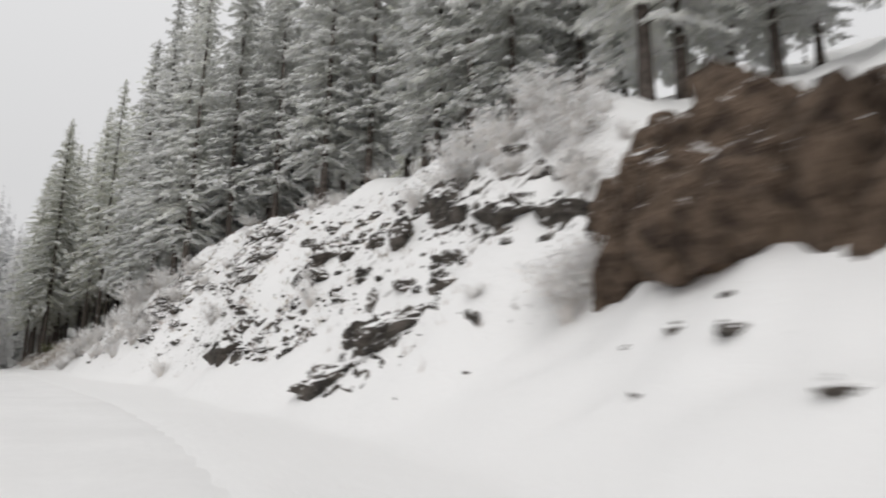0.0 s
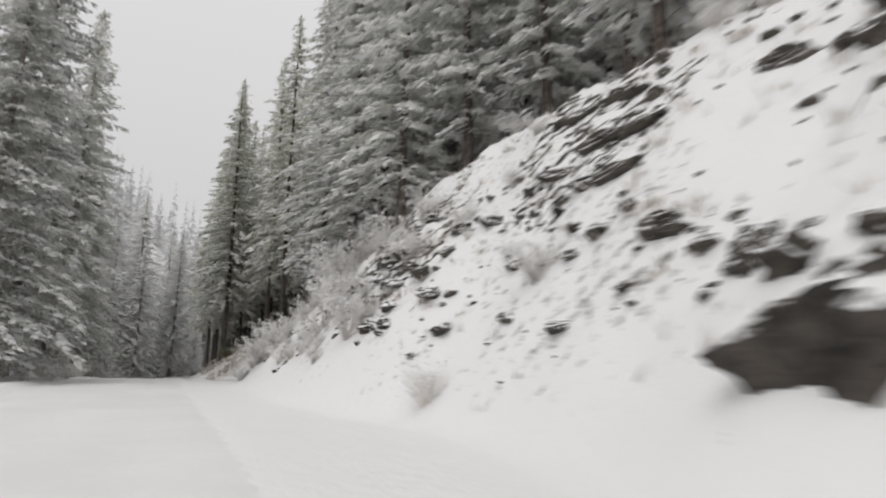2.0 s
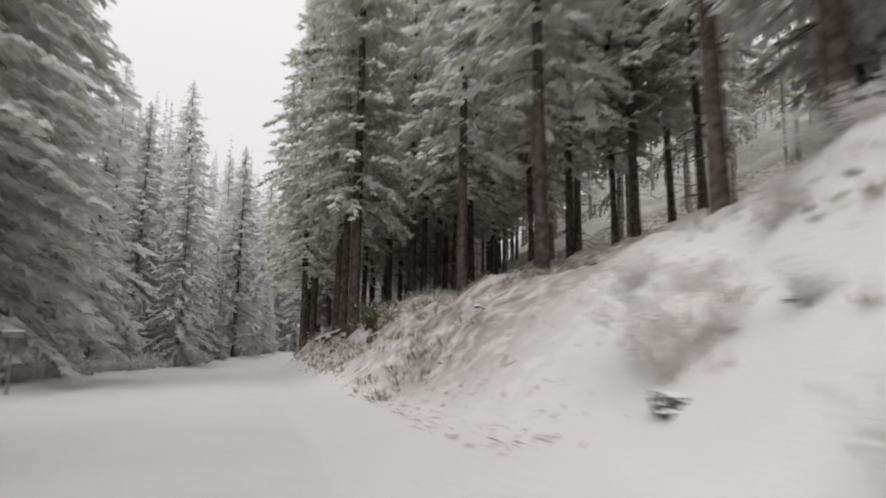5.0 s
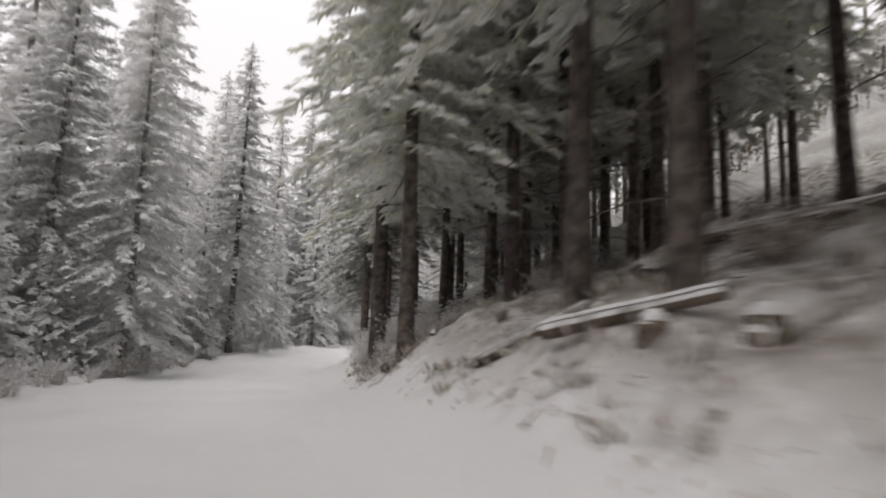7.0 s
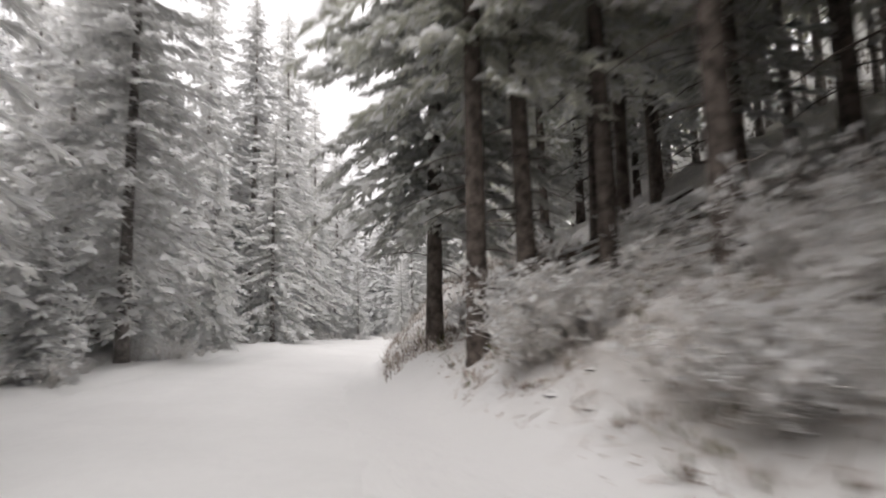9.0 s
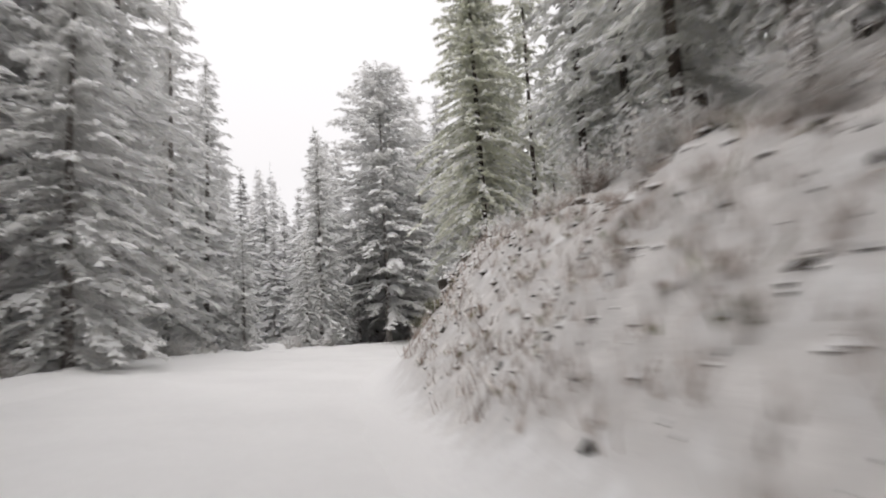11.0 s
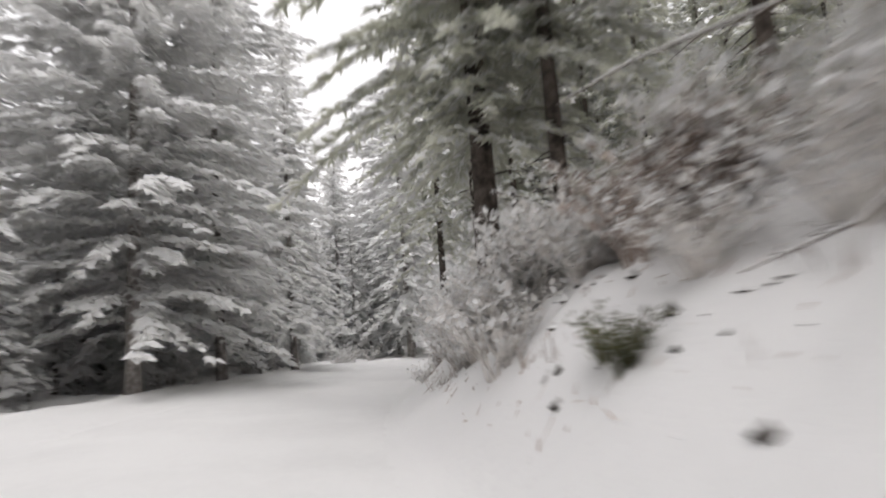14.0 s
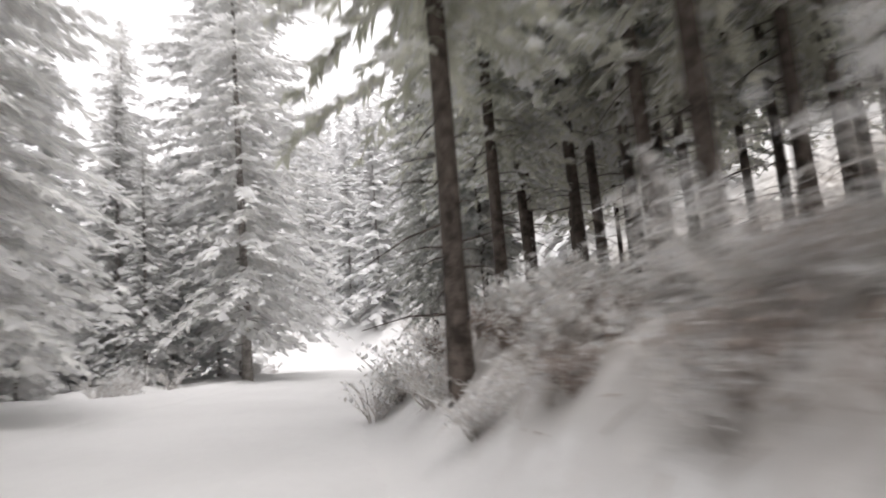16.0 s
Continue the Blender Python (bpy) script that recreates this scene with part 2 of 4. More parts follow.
def height(px, py, fine=1.0):
    px, py = np.atleast_1d(np.asarray(px, float)), np.atleast_1d(np.asarray(py, float))
    s, d, road = beside(px, py)
    edge = by_run(s, (-60, 2.9), (5, 3.5), (10, 4.0), (14, 3.4), (20, 3.4), (25, 3.8), (30, 4.7), (34, 4.3), (39, 3.2), (48, 3.2), (55, 3.8), (60, 4.1), (66, 3.2), (72, 2.2), (80, 2.0), (85, 1.75), (88, 1.5), (92, 2.15), (95, 2.3), (108, 1.65), (118, 1.5), (134, 1.15), (144, 1.25), (150, 1.4), (160, 1.3), (168, 1.0), (178, 1.1), (190, 1.6), (240, 2.2)) + 0.22 * waves(px, py, 9, 3)
    steep = by_run(s, (-60, 0.80), (5, 0.78), (10, 0.80), (14, 0.97), (20, 1.15), (25, 1.22), (30, 1.55), (34, 1.5), (39, 1.42), (46, 1.3), (57, 1.2), (66, 0.85), (95, 0.75), (106, 0.7), (118, 1.05), (136, 1.2), (147, 1.25), (157, 0.95), (168, 0.9), (190, 0.6), (215, 0.8), (240, 0.8))
    top = by_run(s, (-60, 9.5), (38, 9.5), (47, 7.2), (54, 5.6), (61, 3.6), (70, 2.3), (78, 2.15), (90, 1.9), (96, 1.35), (108, 1.5), (118, 2.6), (136, 3.1), (140, 2.5), (143, 1.95), (150, 1.8), (156, 1.6), (164, 1.3), (169, 1.0), (176, 1.5), (190, 1.6), (198, 1.8), (212, 5))
    above = by_run(s, (-60, 0.45), (50, 0.45), (66, 0.30), (95, 0.34), (115, 0.45), (138, 0.5), (143, 0.75), (150, 0.6), (160, 0.30), (166, 0.2), (171, 0.15), (177, 0.2), (198, 0.25), (212, 0.5))
    up = (d - edge).clip(0, None)
    foot = up * up / (up + 0.35)
    bank = np.where(foot * steep > top, top + (foot - top / steep) * above, foot * steep)
    # a knoll of rock over the first cut
    bank = bank + 2.4 * np.exp(-((px - 8.6) / 2.6) ** 2 - ((py - 15.6) / 3.4) ** 2)
    rough = (up / 2.5).clip(0, 1)
    clods = by_run(s, (106, 1.0), (114, 1.6), (135, 1.6), (141, 1.0))
    bank = bank + rough * fine * (0.34 * waves(px, py, 5.5, 7) + 0.13 * waves(px, py, 2.1, 11) + 0.05 * waves(px, py, 0.95, 5) + clods * (0.05 * np.abs(waves(px, py, 0.62, 13)) + 0.03 * waves(px, py, 0.42, 17)))
    brink = by_run(s, (-60, 5.6), (50, 4.9), (75, 4.5), (100, 4.6), (114, 4.6), (126, 5.4), (138, 7.2), (165, 6.6), (190, 6.0))
    out = (-d - brink - 0.3 * waves(px, py, 13, 9)).clip(0, None)
    berm = 0.14 * np.exp(-((out - 0.5) / 0.5) ** 2)
    left = berm + 0.20 * (1 - np.exp(-out / 3)) + fine * (out / 4).clip(0, 1) * (0.25 * waves(px, py, 8, 2) + 0.10 * waves(px, py, 2.6, 4))
    left = left + 0.66 * (out - 35).clip(0, 85) * np.interp(px, [-100, -50], [1.0, 0.42])
    rut = 0.02 * (waves(px, py, 3.1, 6)) * fine
    tilt = by_run(s, (95, 0.0), (112, 0.045), (126, 0.08), (180, 0.075), (205, 0.03), (235, 0.0))
    return road + bank + left + rut - tilt * np.clip(d, -brink, edge)


def ground(px, py):
    return float(height(px, py)[0])


def spot(s, d):
    """The place s metres along the drive and d metres to its right."""
    k = int(np.searchsorted(ALONG, s).clip(1, len(ALONG) - 1))
    tx, ty = TANGENT[k]
    px, py = SPINE[k, 0] + (s - ALONG[k]) * tx + d * ty, SPINE[k, 1] + (s - ALONG[k]) * ty - d * tx
    return float(px), float(py)


# ---- building helpers ----
def mesh_of(name, verts, faces, mats, index=None, smooth=False):
    me = bpy.data.meshes.new(name)
    me.from_pydata(verts, [], faces)
    for m in mats:
        me.materials.append(m)
    if index is not None:
        me.polygons.foreach_set("material_index", np.asarray(index, np.int32))
    if smooth:
        me.polygons.foreach_set("use_smooth", np.ones(len(me.polygons), bool))
    me.update()
    return me


def part(name, me, parent, label="", kind=""):
    ob = new(name, me)
    ob.parent = parent
    return tagged(ob, label, kind=kind)


# ---- the ground: one sheet ----
def spaced(bands, far):
    """Grid lines, close together where the banks are near and ever wider towards the horizon."""
    mid = [v for lo, hi, step in bands for v in np.arange(lo, hi - step / 2, step)] + [bands[-1][1]]
    grow, out_lo, out_hi, a, b = 0.4, [], [], mid[0], mid[-1]
    while a > -far or b < far:
        grow *= 1.14
        a, b = a - grow, b + grow
        out_lo.append(a)
        out_hi.append(b)
    return np.array(out_lo[::-1] + mid + out_hi)


def build_ground():
    gx = spaced([(-50, -35, 0.40), (-35, -18, 0.23), (-18, -14, 0.34), (-14, 9, 0.28), (9, 20, 0.40)], 900)
    gy = spaced([(-8, 0, 0.34), (0, 60, 0.28), (60, 112, 0.34), (112, 160, 0.23), (160, 186, 0.40)], 900)
    xx, yy = np.meshgrid(gx, gy)
    zz = height(xx.ravel(), yy.ravel())
    s, d, road = beside(xx.ravel(), yy.ravel())
    zz = np.where((d > -4.4) & (d < 0.9), zz - 0.06, zz)
    nx, ny = len(gx), len(gy)
    i = np.arange(nx * ny).reshape(ny, nx)
    quads = np.stack([i[:-1, :-1], i[:-1, 1:], i[1:, 1:], i[1:, :-1]], -1).reshape(-1, 4)
    me = mesh_of("ground", np.stack([xx.ravel(), yy.ravel(), zz], 1).tolist(), quads.tolist(), [BANK], None, True)
    # under the groves the snow is thin and strewn with needles
    ramp = lambda v, lo, hi: ((v - lo) / (hi - lo)).clip(0, 1)
    first = ramp(s, 60, 67) * ramp(-s, -115, -108) * ramp(d, 2.0, 4.6)
    third = 0.55 * ramp(s, 108, 114) * ramp(-s, -139, -130) * ramp(d, 1.2, 2.0)
    second = ramp(s, 157, 165) * ramp(-s, -210, -200) * ramp(d, 1.3, 3.0)
    me.attributes.new("needle_cover", "FLOAT", "POINT").data.foreach_set("value", np.maximum(np.maximum(first, second), third).astype(np.float32))
    return tagged(new("ground", me), "snow-covered roadside ground rising into a rocky cut bank", "ground", kind="structure")


build_ground()


def build_road():
    across = np.arange(-4.76, 1.16, 0.28)
    run = np.arange(-40, 260, 0.5)
    rows = []
    for s in run:
        k = int(np.searchsorted(ALONG, s).clip(1, len(ALONG) - 1))
        f = (s - ALONG[k - 1]) / (ALONG[k] - ALONG[k - 1])
        p = SPINE[k - 1] * (1 - f) + SPINE[k] * f
        t = TANGENT[k - 1] * (1 - f) + TANGENT[k] * f
        rows.append(np.stack([p[0] + across * t[1], p[1] - across * t[0]], 1))
    flat = np.concatenate(rows)
    z = height(flat[:, 0], flat[:, 1], 1.0)
    dd = np.tile(across, len(run))
    ss = np.repeat(run, len(across))
    rut = sum(np.exp(-((dd - c - 0.25 * np.sin(ss / 17.0 + c)) / 0.22) ** 2) for c in (-3.9, -2.4, -0.75, 0.72))
    z = z - 0.035 * rut + 0.012 * waves(flat[:, 0], flat[:, 1], 1.3, 8)
    z = np.where((dd < -4.7) | (dd > 1.08), z - 0.05, z + 0.004)
    nx, ny = len(across), len(run)
    i = np.arange(nx * ny).reshape(ny, nx)
    quads = np.stack([i[:-1, :-1], i[:-1, 1:], i[1:, 1:], i[1:, :-1]], -1).reshape(-1, 4)
    me = mesh_of("road", np.column_stack([flat, z]).tolist(), quads.tolist(), [ROAD_SNOW], None, True)
    return tagged(new("road", me), "forest road under packed snow with faint wheel ruts", "road", kind="structure")


build_road()


# ---- trees ----
def tube(path, radii, sides, verts, faces):
    """A tapered tube through the points, closed at its tip."""
    first = len(verts)
    for n, (p, r) in enumerate(zip(path, radii)):
        a, b = Vector(path[max(n - 1, 0)]), Vector(path[min(n + 1, len(path) - 1)])
        w = (b - a).normalized()
        u = w.orthogonal().normalized()
        v = w.cross(u)
        for k in range(sides):
            c = 2 * math.pi * k / sides
            verts.append(tuple(Vector(p) + r * (math.cos(c) * u + math.sin(c) * v)))
    for n in range(len(path) - 1):
        for k in range(sides):
            a, b = first + n * sides + k, first + n * sides + (k + 1) % sides
            faces.append((a, b, b + sides, a + sides))
    faces.append(tuple(first + (len(path) - 1) * sides + k for k in range(sides)))


def trunk_mesh(rng, tall, radius, stubs=0, stub_top=6.0, lean=0.0, sides=8, bark=BARK):
    verts, faces = [], []
    path, radii = [], []
    wob = rng.uniform(0, 6)
    for n in range(13):
        f = n / 12
        z = -0.5 + f * (tall + 0.3)
        path.append((lean * f * tall + 0.07 * math.sin(wob + 5 * f), 0.07 * math.cos(wob * 2 + 4 * f), z))
        radii.append(radius * (1 - f) ** 0.85 * (1.22 if n == 0 else 1.0) + 0.012)
    tube(path, radii, sides, verts, faces)
    for n in range(stubs):
        z = rng.uniform(1.2, stub_top)
        a, long = rng.uniform(0, 6.28), rng.uniform(0.3, 1.6)
        p = Vector((lean * z, 0, z))
        w = Vector((math.cos(a), math.sin(a), rng.uniform(-0.35, 0.15)))
        tube([p, p + w * long * 0.5, p + w * long + Vector((0, 0, -0.12 * long))], [0.03, 0.018, 0.006], 3, verts, faces)
    return mesh_of("trunk", verts, faces, [bark], None, True)


def trimmed(verts, faces, index, which):
    """Only the faces of that mark, with only their own corners."""
    kept, out, place = [], [], {}
    for f, k in zip(faces, index):
        if k == which:
            for v in f:
                if v not in place:
                    place[v] = len(kept)
                    kept.append(verts[v])
            out.append(tuple(place[v] for v in f))
    return kept, out


def crown_mesh(rng, tall, base, reach, step, count, twigs, snow, needle, width=1.0, ragged=0.2, round_top=False):
    """Whorls of drooping boughs; each a thin spine with hanging side sprays, and uneven pads of snow resting on it."""
    verts, faces, index = [], [], []
    a_seed = rng.uniform(0, 6)
    up_z = Vector((0, 0, 1))

    def spray(p, q, half, sag):
        """One tuft of needles: a bent leaf with three ragged tips, or a plain kite on the trees far behind."""
        side = (q - p).cross(up_z)
        if side.length < 1e-6:
            return
        side = side.normalized() * half
        n, drop = len(verts), Vector((0, 0, -sag))
        if width > 1.2:
            mid = p.lerp(q, 0.55)
            verts.extend([tuple(p), tuple(mid + side * rng.uniform(0.7, 1.3) + drop * rng.uniform(0.2, 1.4)), tuple(q + drop * 0.4), tuple(mid - side * rng.uniform(0.7, 1.3) + drop * rng.uniform(0.2, 1.4))])
            faces.append((n, n + 1, n + 2, n + 3))
            index.append(0)
            return
        tips = [p.lerp(q, rng.uniform(0.5, 0.85)) + side * rng.uniform(1.2, 1.9) + drop * rng.uniform(0.5, 1.8), q + drop * 0.3, p.lerp(q, rng.uniform(0.5, 0.85)) - side * rng.uniform(1.2, 1.9) + drop * rng.uniform(0.5, 1.8)]
        dips = [p.lerp(q, rng.uniform(0.42, 0.6)) + side * 0.42, p.lerp(q, rng.uniform(0.42, 0.6)) - side * 0.42]
        verts.extend(tuple(v) for v in (p, tips[0], dips[0], tips[1], dips[1], tips[2]))
        faces.extend(((n, n + 1, n + 2), (n, n + 2, n + 3, n + 4), (n, n + 4, n + 5)))
        index.extend((0, 0, 0))

    def spine(p, q, half_p, half_q):
        side = (q - p).cross(up_z)
        if side.length < 1e-6:
            return
        side, n = side.normalized(), len(verts)
        verts.extend([tuple(p + side * half_p), tuple(p - side * half_p), tuple(q - side * half_q), tuple(q + side * half_q)])
        faces.append((n, n + 1, n + 2, n + 3))
        index.append(0)

    def pad(c, w, size, long):
        """A lump of snow lying on the bough, drooping round its rim."""
        n, k_all = len(verts), 5 if twigs > 1 else 4
        v = Vector((-w.y, w.x, 0))
        turn = rng.uniform(0, 6.28)
        verts.append(tuple(c + Vector((0, 0, 0.05 + 0.22 * size))))
        for k in range(k_all):
            a = turn + 6.283 * k / k_all
            r = size * rng.uniform(0.65, 1.25)
            verts.append(tuple(c + w * (math.cos(a) * r * long) + v * (math.sin(a) * r) + Vector((0, 0, -0.30 * r * rng.uniform(0.4, 1.5)))))
        for k in range(k_all):
            faces.append((n, n + 1 + k, n + 1 + (k + 1) % k_all))
            index.append(1)

    z = base
    fine = twigs > 1
    while z < tall - 0.15:
        f = (z - base) / (tall - base)
        full = reach * (1 - f) ** (0.42 if round_top else 0.74) * min(1.0, 0.6 + f * 4) + 0.14
        full *= 1 + 0.12 * math.sin(z * 1.9 + a_seed) + 0.08 * math.sin(z * 4.3)
        n_b = max(3, int(round(count * (0.6 + 0.4 * (1 - f)))))
        a0 = rng.uniform(0, 6.28)
        for k in range(n_b):
            az = a0 + 6.283 * k / n_b + rng.uniform(-0.4, 0.4)
            long = full * (1 + rng.uniform(-1.6, 0.7) * ragged)
            zb = z + rng.uniform(-0.6, 0.6) * step
            out = Vector((math.cos(az), math.sin(az), 0))
            rise = 0.42 * f - 0.12 + rng.uniform(-0.14, 0.10) + (rng.uniform(0, 0.45) if round_top else 0)
            sag = (0.40 - 0.22 * f) / max(long, 0.8)
            segs = 4 if long > 1.0 else 2
            pts = []
            for j in range(segs + 1):
                r = long * j / segs
                bow = Vector((-out.y, out.x, 0)) * (0.08 * long * math.sin(3 * j / segs + az * 5))
                pts.append(out * r + bow + Vector((0, 0, zb + rise * r - sag * r * r)))
            loaded = rng.random() < snow
            thick = (0.014 + 0.008 * long) * width
            for j in range(segs):
                spine(pts[j], pts[j + 1], thick * (1.2 - j / segs), thick * (1.2 - (j + 1) / segs) + 0.004)
            each = max(1, int(round(long / segs / (0.20 if twigs > 2 else 0.27 if fine else 0.46))))
            for j in range(1, segs + 1):
                for side in ((-1, 0, 1) if twigs > 2 else (-1, 1)):
                    for m in range(each):
                        h = (j - 1 + (m + rng.random()) / each) / segs
                        if h < 0.12 and long > 1.5:
                            continue
                        i = min(int(h * segs), segs - 1)
                        p = pts[i].lerp(pts[i + 1], h * segs - i)
                        turn = az + side * rng.uniform(0.35, 1.25) * (1.15 - 0.6 * h)
                        tl = (0.24 + 0.26 * long * math.sin(math.pi * (0.12 + 0.74 * h))) * rng.uniform(0.6, 1.15)
                        tl = min(tl, (0.45 if twigs > 2 else 0.58 if fine else 0.85) * rng.uniform(0.7, 1.25))
                        q = p + Vector((math.cos(turn) * tl, math.sin(turn) * tl, -tl * rng.uniform(0.05, 0.6)))
                        spray(p, q, (0.020 + tl * (0.15 if twigs > 2 else 0.19 if fine else 0.23)) * width, 0.2 * tl)
                        if loaded and rng.random() < (0.34 if twigs > 2 else 0.62 if fine else 0.45 if width > 1.2 else 0.85):
                            w = Vector((math.cos(turn), math.sin(turn), -0.35))
                            pad(p.lerp(q, rng.uniform(0.3, 0.8)), w, tl * rng.uniform(0.16, 0.34) * width, 1.7)
            if loaded:
                for h in (((0.3, 0.42, 0.54, 0.66, 0.78, 0.88, 0.97) if fine else (0.4, 0.62, 0.8, 0.96)) if long > 1.0 else (0.55, 0.95)):
                    if rng.random() < 0.8:
                        h = min(h + rng.uniform(-0.1, 0.06), 0.99)
                        i = min(int(h * segs), segs - 1)
                        p = pts[i].lerp(pts[i + 1], h * segs - i)
                        pad(p, (pts[i + 1] - pts[i]).normalized(), (0.06 + 0.055 * long) * rng.uniform(0.55, 1.25) * width * (0.6 if fine else 1.0), 1.6)
        for k in range(5):
            az, r = rng.uniform(0, 6.28), min(full, 0.9) * rng.uniform(0.5, 1.0)
            p = Vector((0, 0, z + rng.uniform(-0.5, 0.5) * step))
            spray(p, p + Vector((math.cos(az) * r, math.sin(az) * r, -r * rng.uniform(0.1, 0.6))), (0.04 + 0.2 * r) * width, 0.15 * r)
        z += step * rng.uniform(0.75, 1.25) * (1.0 - 0.45 * f)
    for k in range(4):
        a = 1.571 * k
        spray(Vector((0.03 * math.cos(a), 0.03 * math.sin(a), tall + 0.25)), Vector((0.12 * math.cos(a), 0.12 * math.sin(a), tall - 0.45)), 0.07, 0.0)
    pad(Vector((0, 0, tall + 0.05)), Vector((1, 0, 0)), 0.08, 1.0)
    leafy, snowy = trimmed(verts, faces, index, 0), trimmed(verts, faces, index, 1)
    return mesh_of("crown", *leafy, [needle]), mesh_of("snow_load", *snowy, [BOUGH_SNOW], None, True)


KINDS = {
    # tall, crown base, reach, trunk radius, whorl step, boughs, twigs, snow, stubs
    "snowy_fir": (20, 0.5, 3.2, 0.20, 0.46, 7, 1, 0.97, 0),
    "roadside_fir": (24, 2.2, 3.7, 0.22, 0.52, 7, 1, 0.95, 14),
    "shady_fir": (24, 1.4, 3.7, 0.22, 0.50, 7, 1, 0.9, 14),
    "roadside_pine": (24, 2.4, 5.7, 0.22, 0.46, 8, 1, 0.92, 14),
    "grove_fir": (29, 6.0, 3.5, 0.20, 0.62, 5, 1, 0.92, 30),
    "stout_grove_fir": (29, 6.0, 3.7, 0.26, 0.62, 5, 1, 0.92, 26),
    "dark_fir": (24, 3.2, 2.9, 0.20, 0.39, 9, 2, 0.85, 10),
    "hanging_fir": (24, 4.6, 3.6, 0.25, 0.46, 8, 2, 0.80, 12),
    "tall_fir": (28, 3.0, 3.3, 0.24, 0.64, 7, 1, 0.97, 14),
    "young_fir": (5, 0.15, 1.35, 0.06, 0.24, 7, 1, 0.98, 0),
    "back_fir": (22, 0.8, 3.2, 0.12, 0.74, 7, 1, 0.97, 0),
    "back_grove_fir": (28, 7.0, 3.1, 0.20, 1.15, 4, 1, 0.80, 10),
}
LABELS = {
    "snowy_fir": "grey-green fir with snow-laden drooping boughs",
    "roadside_fir": "roadside fir with bare lower trunk and snowy boughs",
    "shady_fir": "dense green-grey fir with dark gaps between snowy boughs",
    "roadside_pine": "broad roadside pine with rounded snowy crown",
    "grove_fir": "tall fir with a long bare trunk and dead stubs",
    "stout_grove_fir": "old fir with a stout dark trunk and drooping boughs",
    "dark_fir": "dark green fir with only a little snow",
    "hanging_fir": "dark green fir with hanging boughs over a bare trunk",
    "tall_fir": "tall narrow fir dusted with snow",
    "young_fir": "young fir heavily covered in snow",
    "back_fir": "fir in the forest behind, dusted with snow and paled to suit haze",
    "back_grove_fir": "slender fir with bare trunk deep in the grove",
}
PROTOS, USED = {}, set()


def fir_proto(kind, n, near):
    rng = random.Random(hash_of(kind) + n + (50 if near else 0))
    tall, base, reach, radius, step, count, twigs, snow, stubs = KINDS[kind]
    needle = NEEDLE if "grove" in kind or kind in ("dark_fir", "hanging_fir") else NEEDLE_FROST_HAZE
    if kind in ("tall_fir", "shady_fir", "dark_fir"):
        needle = NEEDLE_MID
    # young firs are snow-white; firs behind have haze put into their needle colour
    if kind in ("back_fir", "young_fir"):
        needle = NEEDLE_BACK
    step *= 0.95 if near else 1.14
    if near or kind in ("roadside_pine", "young_fir"):
        twigs = 2
    if kind in ("dark_fir", "hanging_fir"):
        twigs = 3
    stem = trunk_mesh(rng, tall, radius, stubs, max(base + 1, 3), rng.uniform(-0.006, 0.006), 6 if "back" in kind else 9, BARK if (kind.endswith("grove_fir") and "back" not in kind) or kind in ("hanging_fir", "dark_fir", "tall_fir") else BARK_PALE)
    leafy, load = crown_mesh(rng, tall, base, reach, step, count, twigs, snow, needle, 2.0 if kind == "back_fir" else 1.6 if "back" in kind else 1.0, 0.22, kind == "roadside_pine")
    root = new(kind, None)
    root.empty_display_size = 0.2
    tagged(root, LABELS[kind], "tree", kind.replace("_", " ") + "s")
    part("trunk", stem, root)
    part("snow_load", load, part("crown", leafy, root), "lumps of white snow lying on the boughs", "stuff")
    return root


def hash_of(text):
    return sum((n + 1) * ord(c) for n, c in enumerate(text))


TREES = []


def plant(kind, px, py, tall, variants=3, turn=None, sink=0.0, lean=0.0):
    """A tree of that height on the ground; the first of a kind is the prototype itself."""
    n = len(TREES) % variants
    TREES.append((px, py))
    f = tall / KINDS[kind][0]
    rz = random.uniform(0, 360) if turn is None else turn
    m = pose(px, py, ground(px, py) - sink, 0, lean, rz) @ Matrix.Diagonal((f * random.uniform(0.9, 1.12), f * random.uniform(0.9, 1.12), f, 1))
    along, right, _ = beside(px, py)
    near = "back" not in kind and kind != "young_fir" and 40 < along[0] < 190 and -11.0 < right[0] < 6.5
    n = (n, near)
    if (kind, n) not in PROTOS:
        PROTOS[kind, n] = fir_proto(kind, n[0], near)
    proto = PROTOS[kind, n]
    if (kind, n) not in USED:
        USED.add((kind, n))
        proto.matrix_basis = m
        return proto
    proto_scale = proto.scale.copy()
    return copy_thing(proto, m @ Matrix.Diagonal((1 / proto_scale[0], 1 / proto_scale[1], 1 / proto_scale[2], 1)))


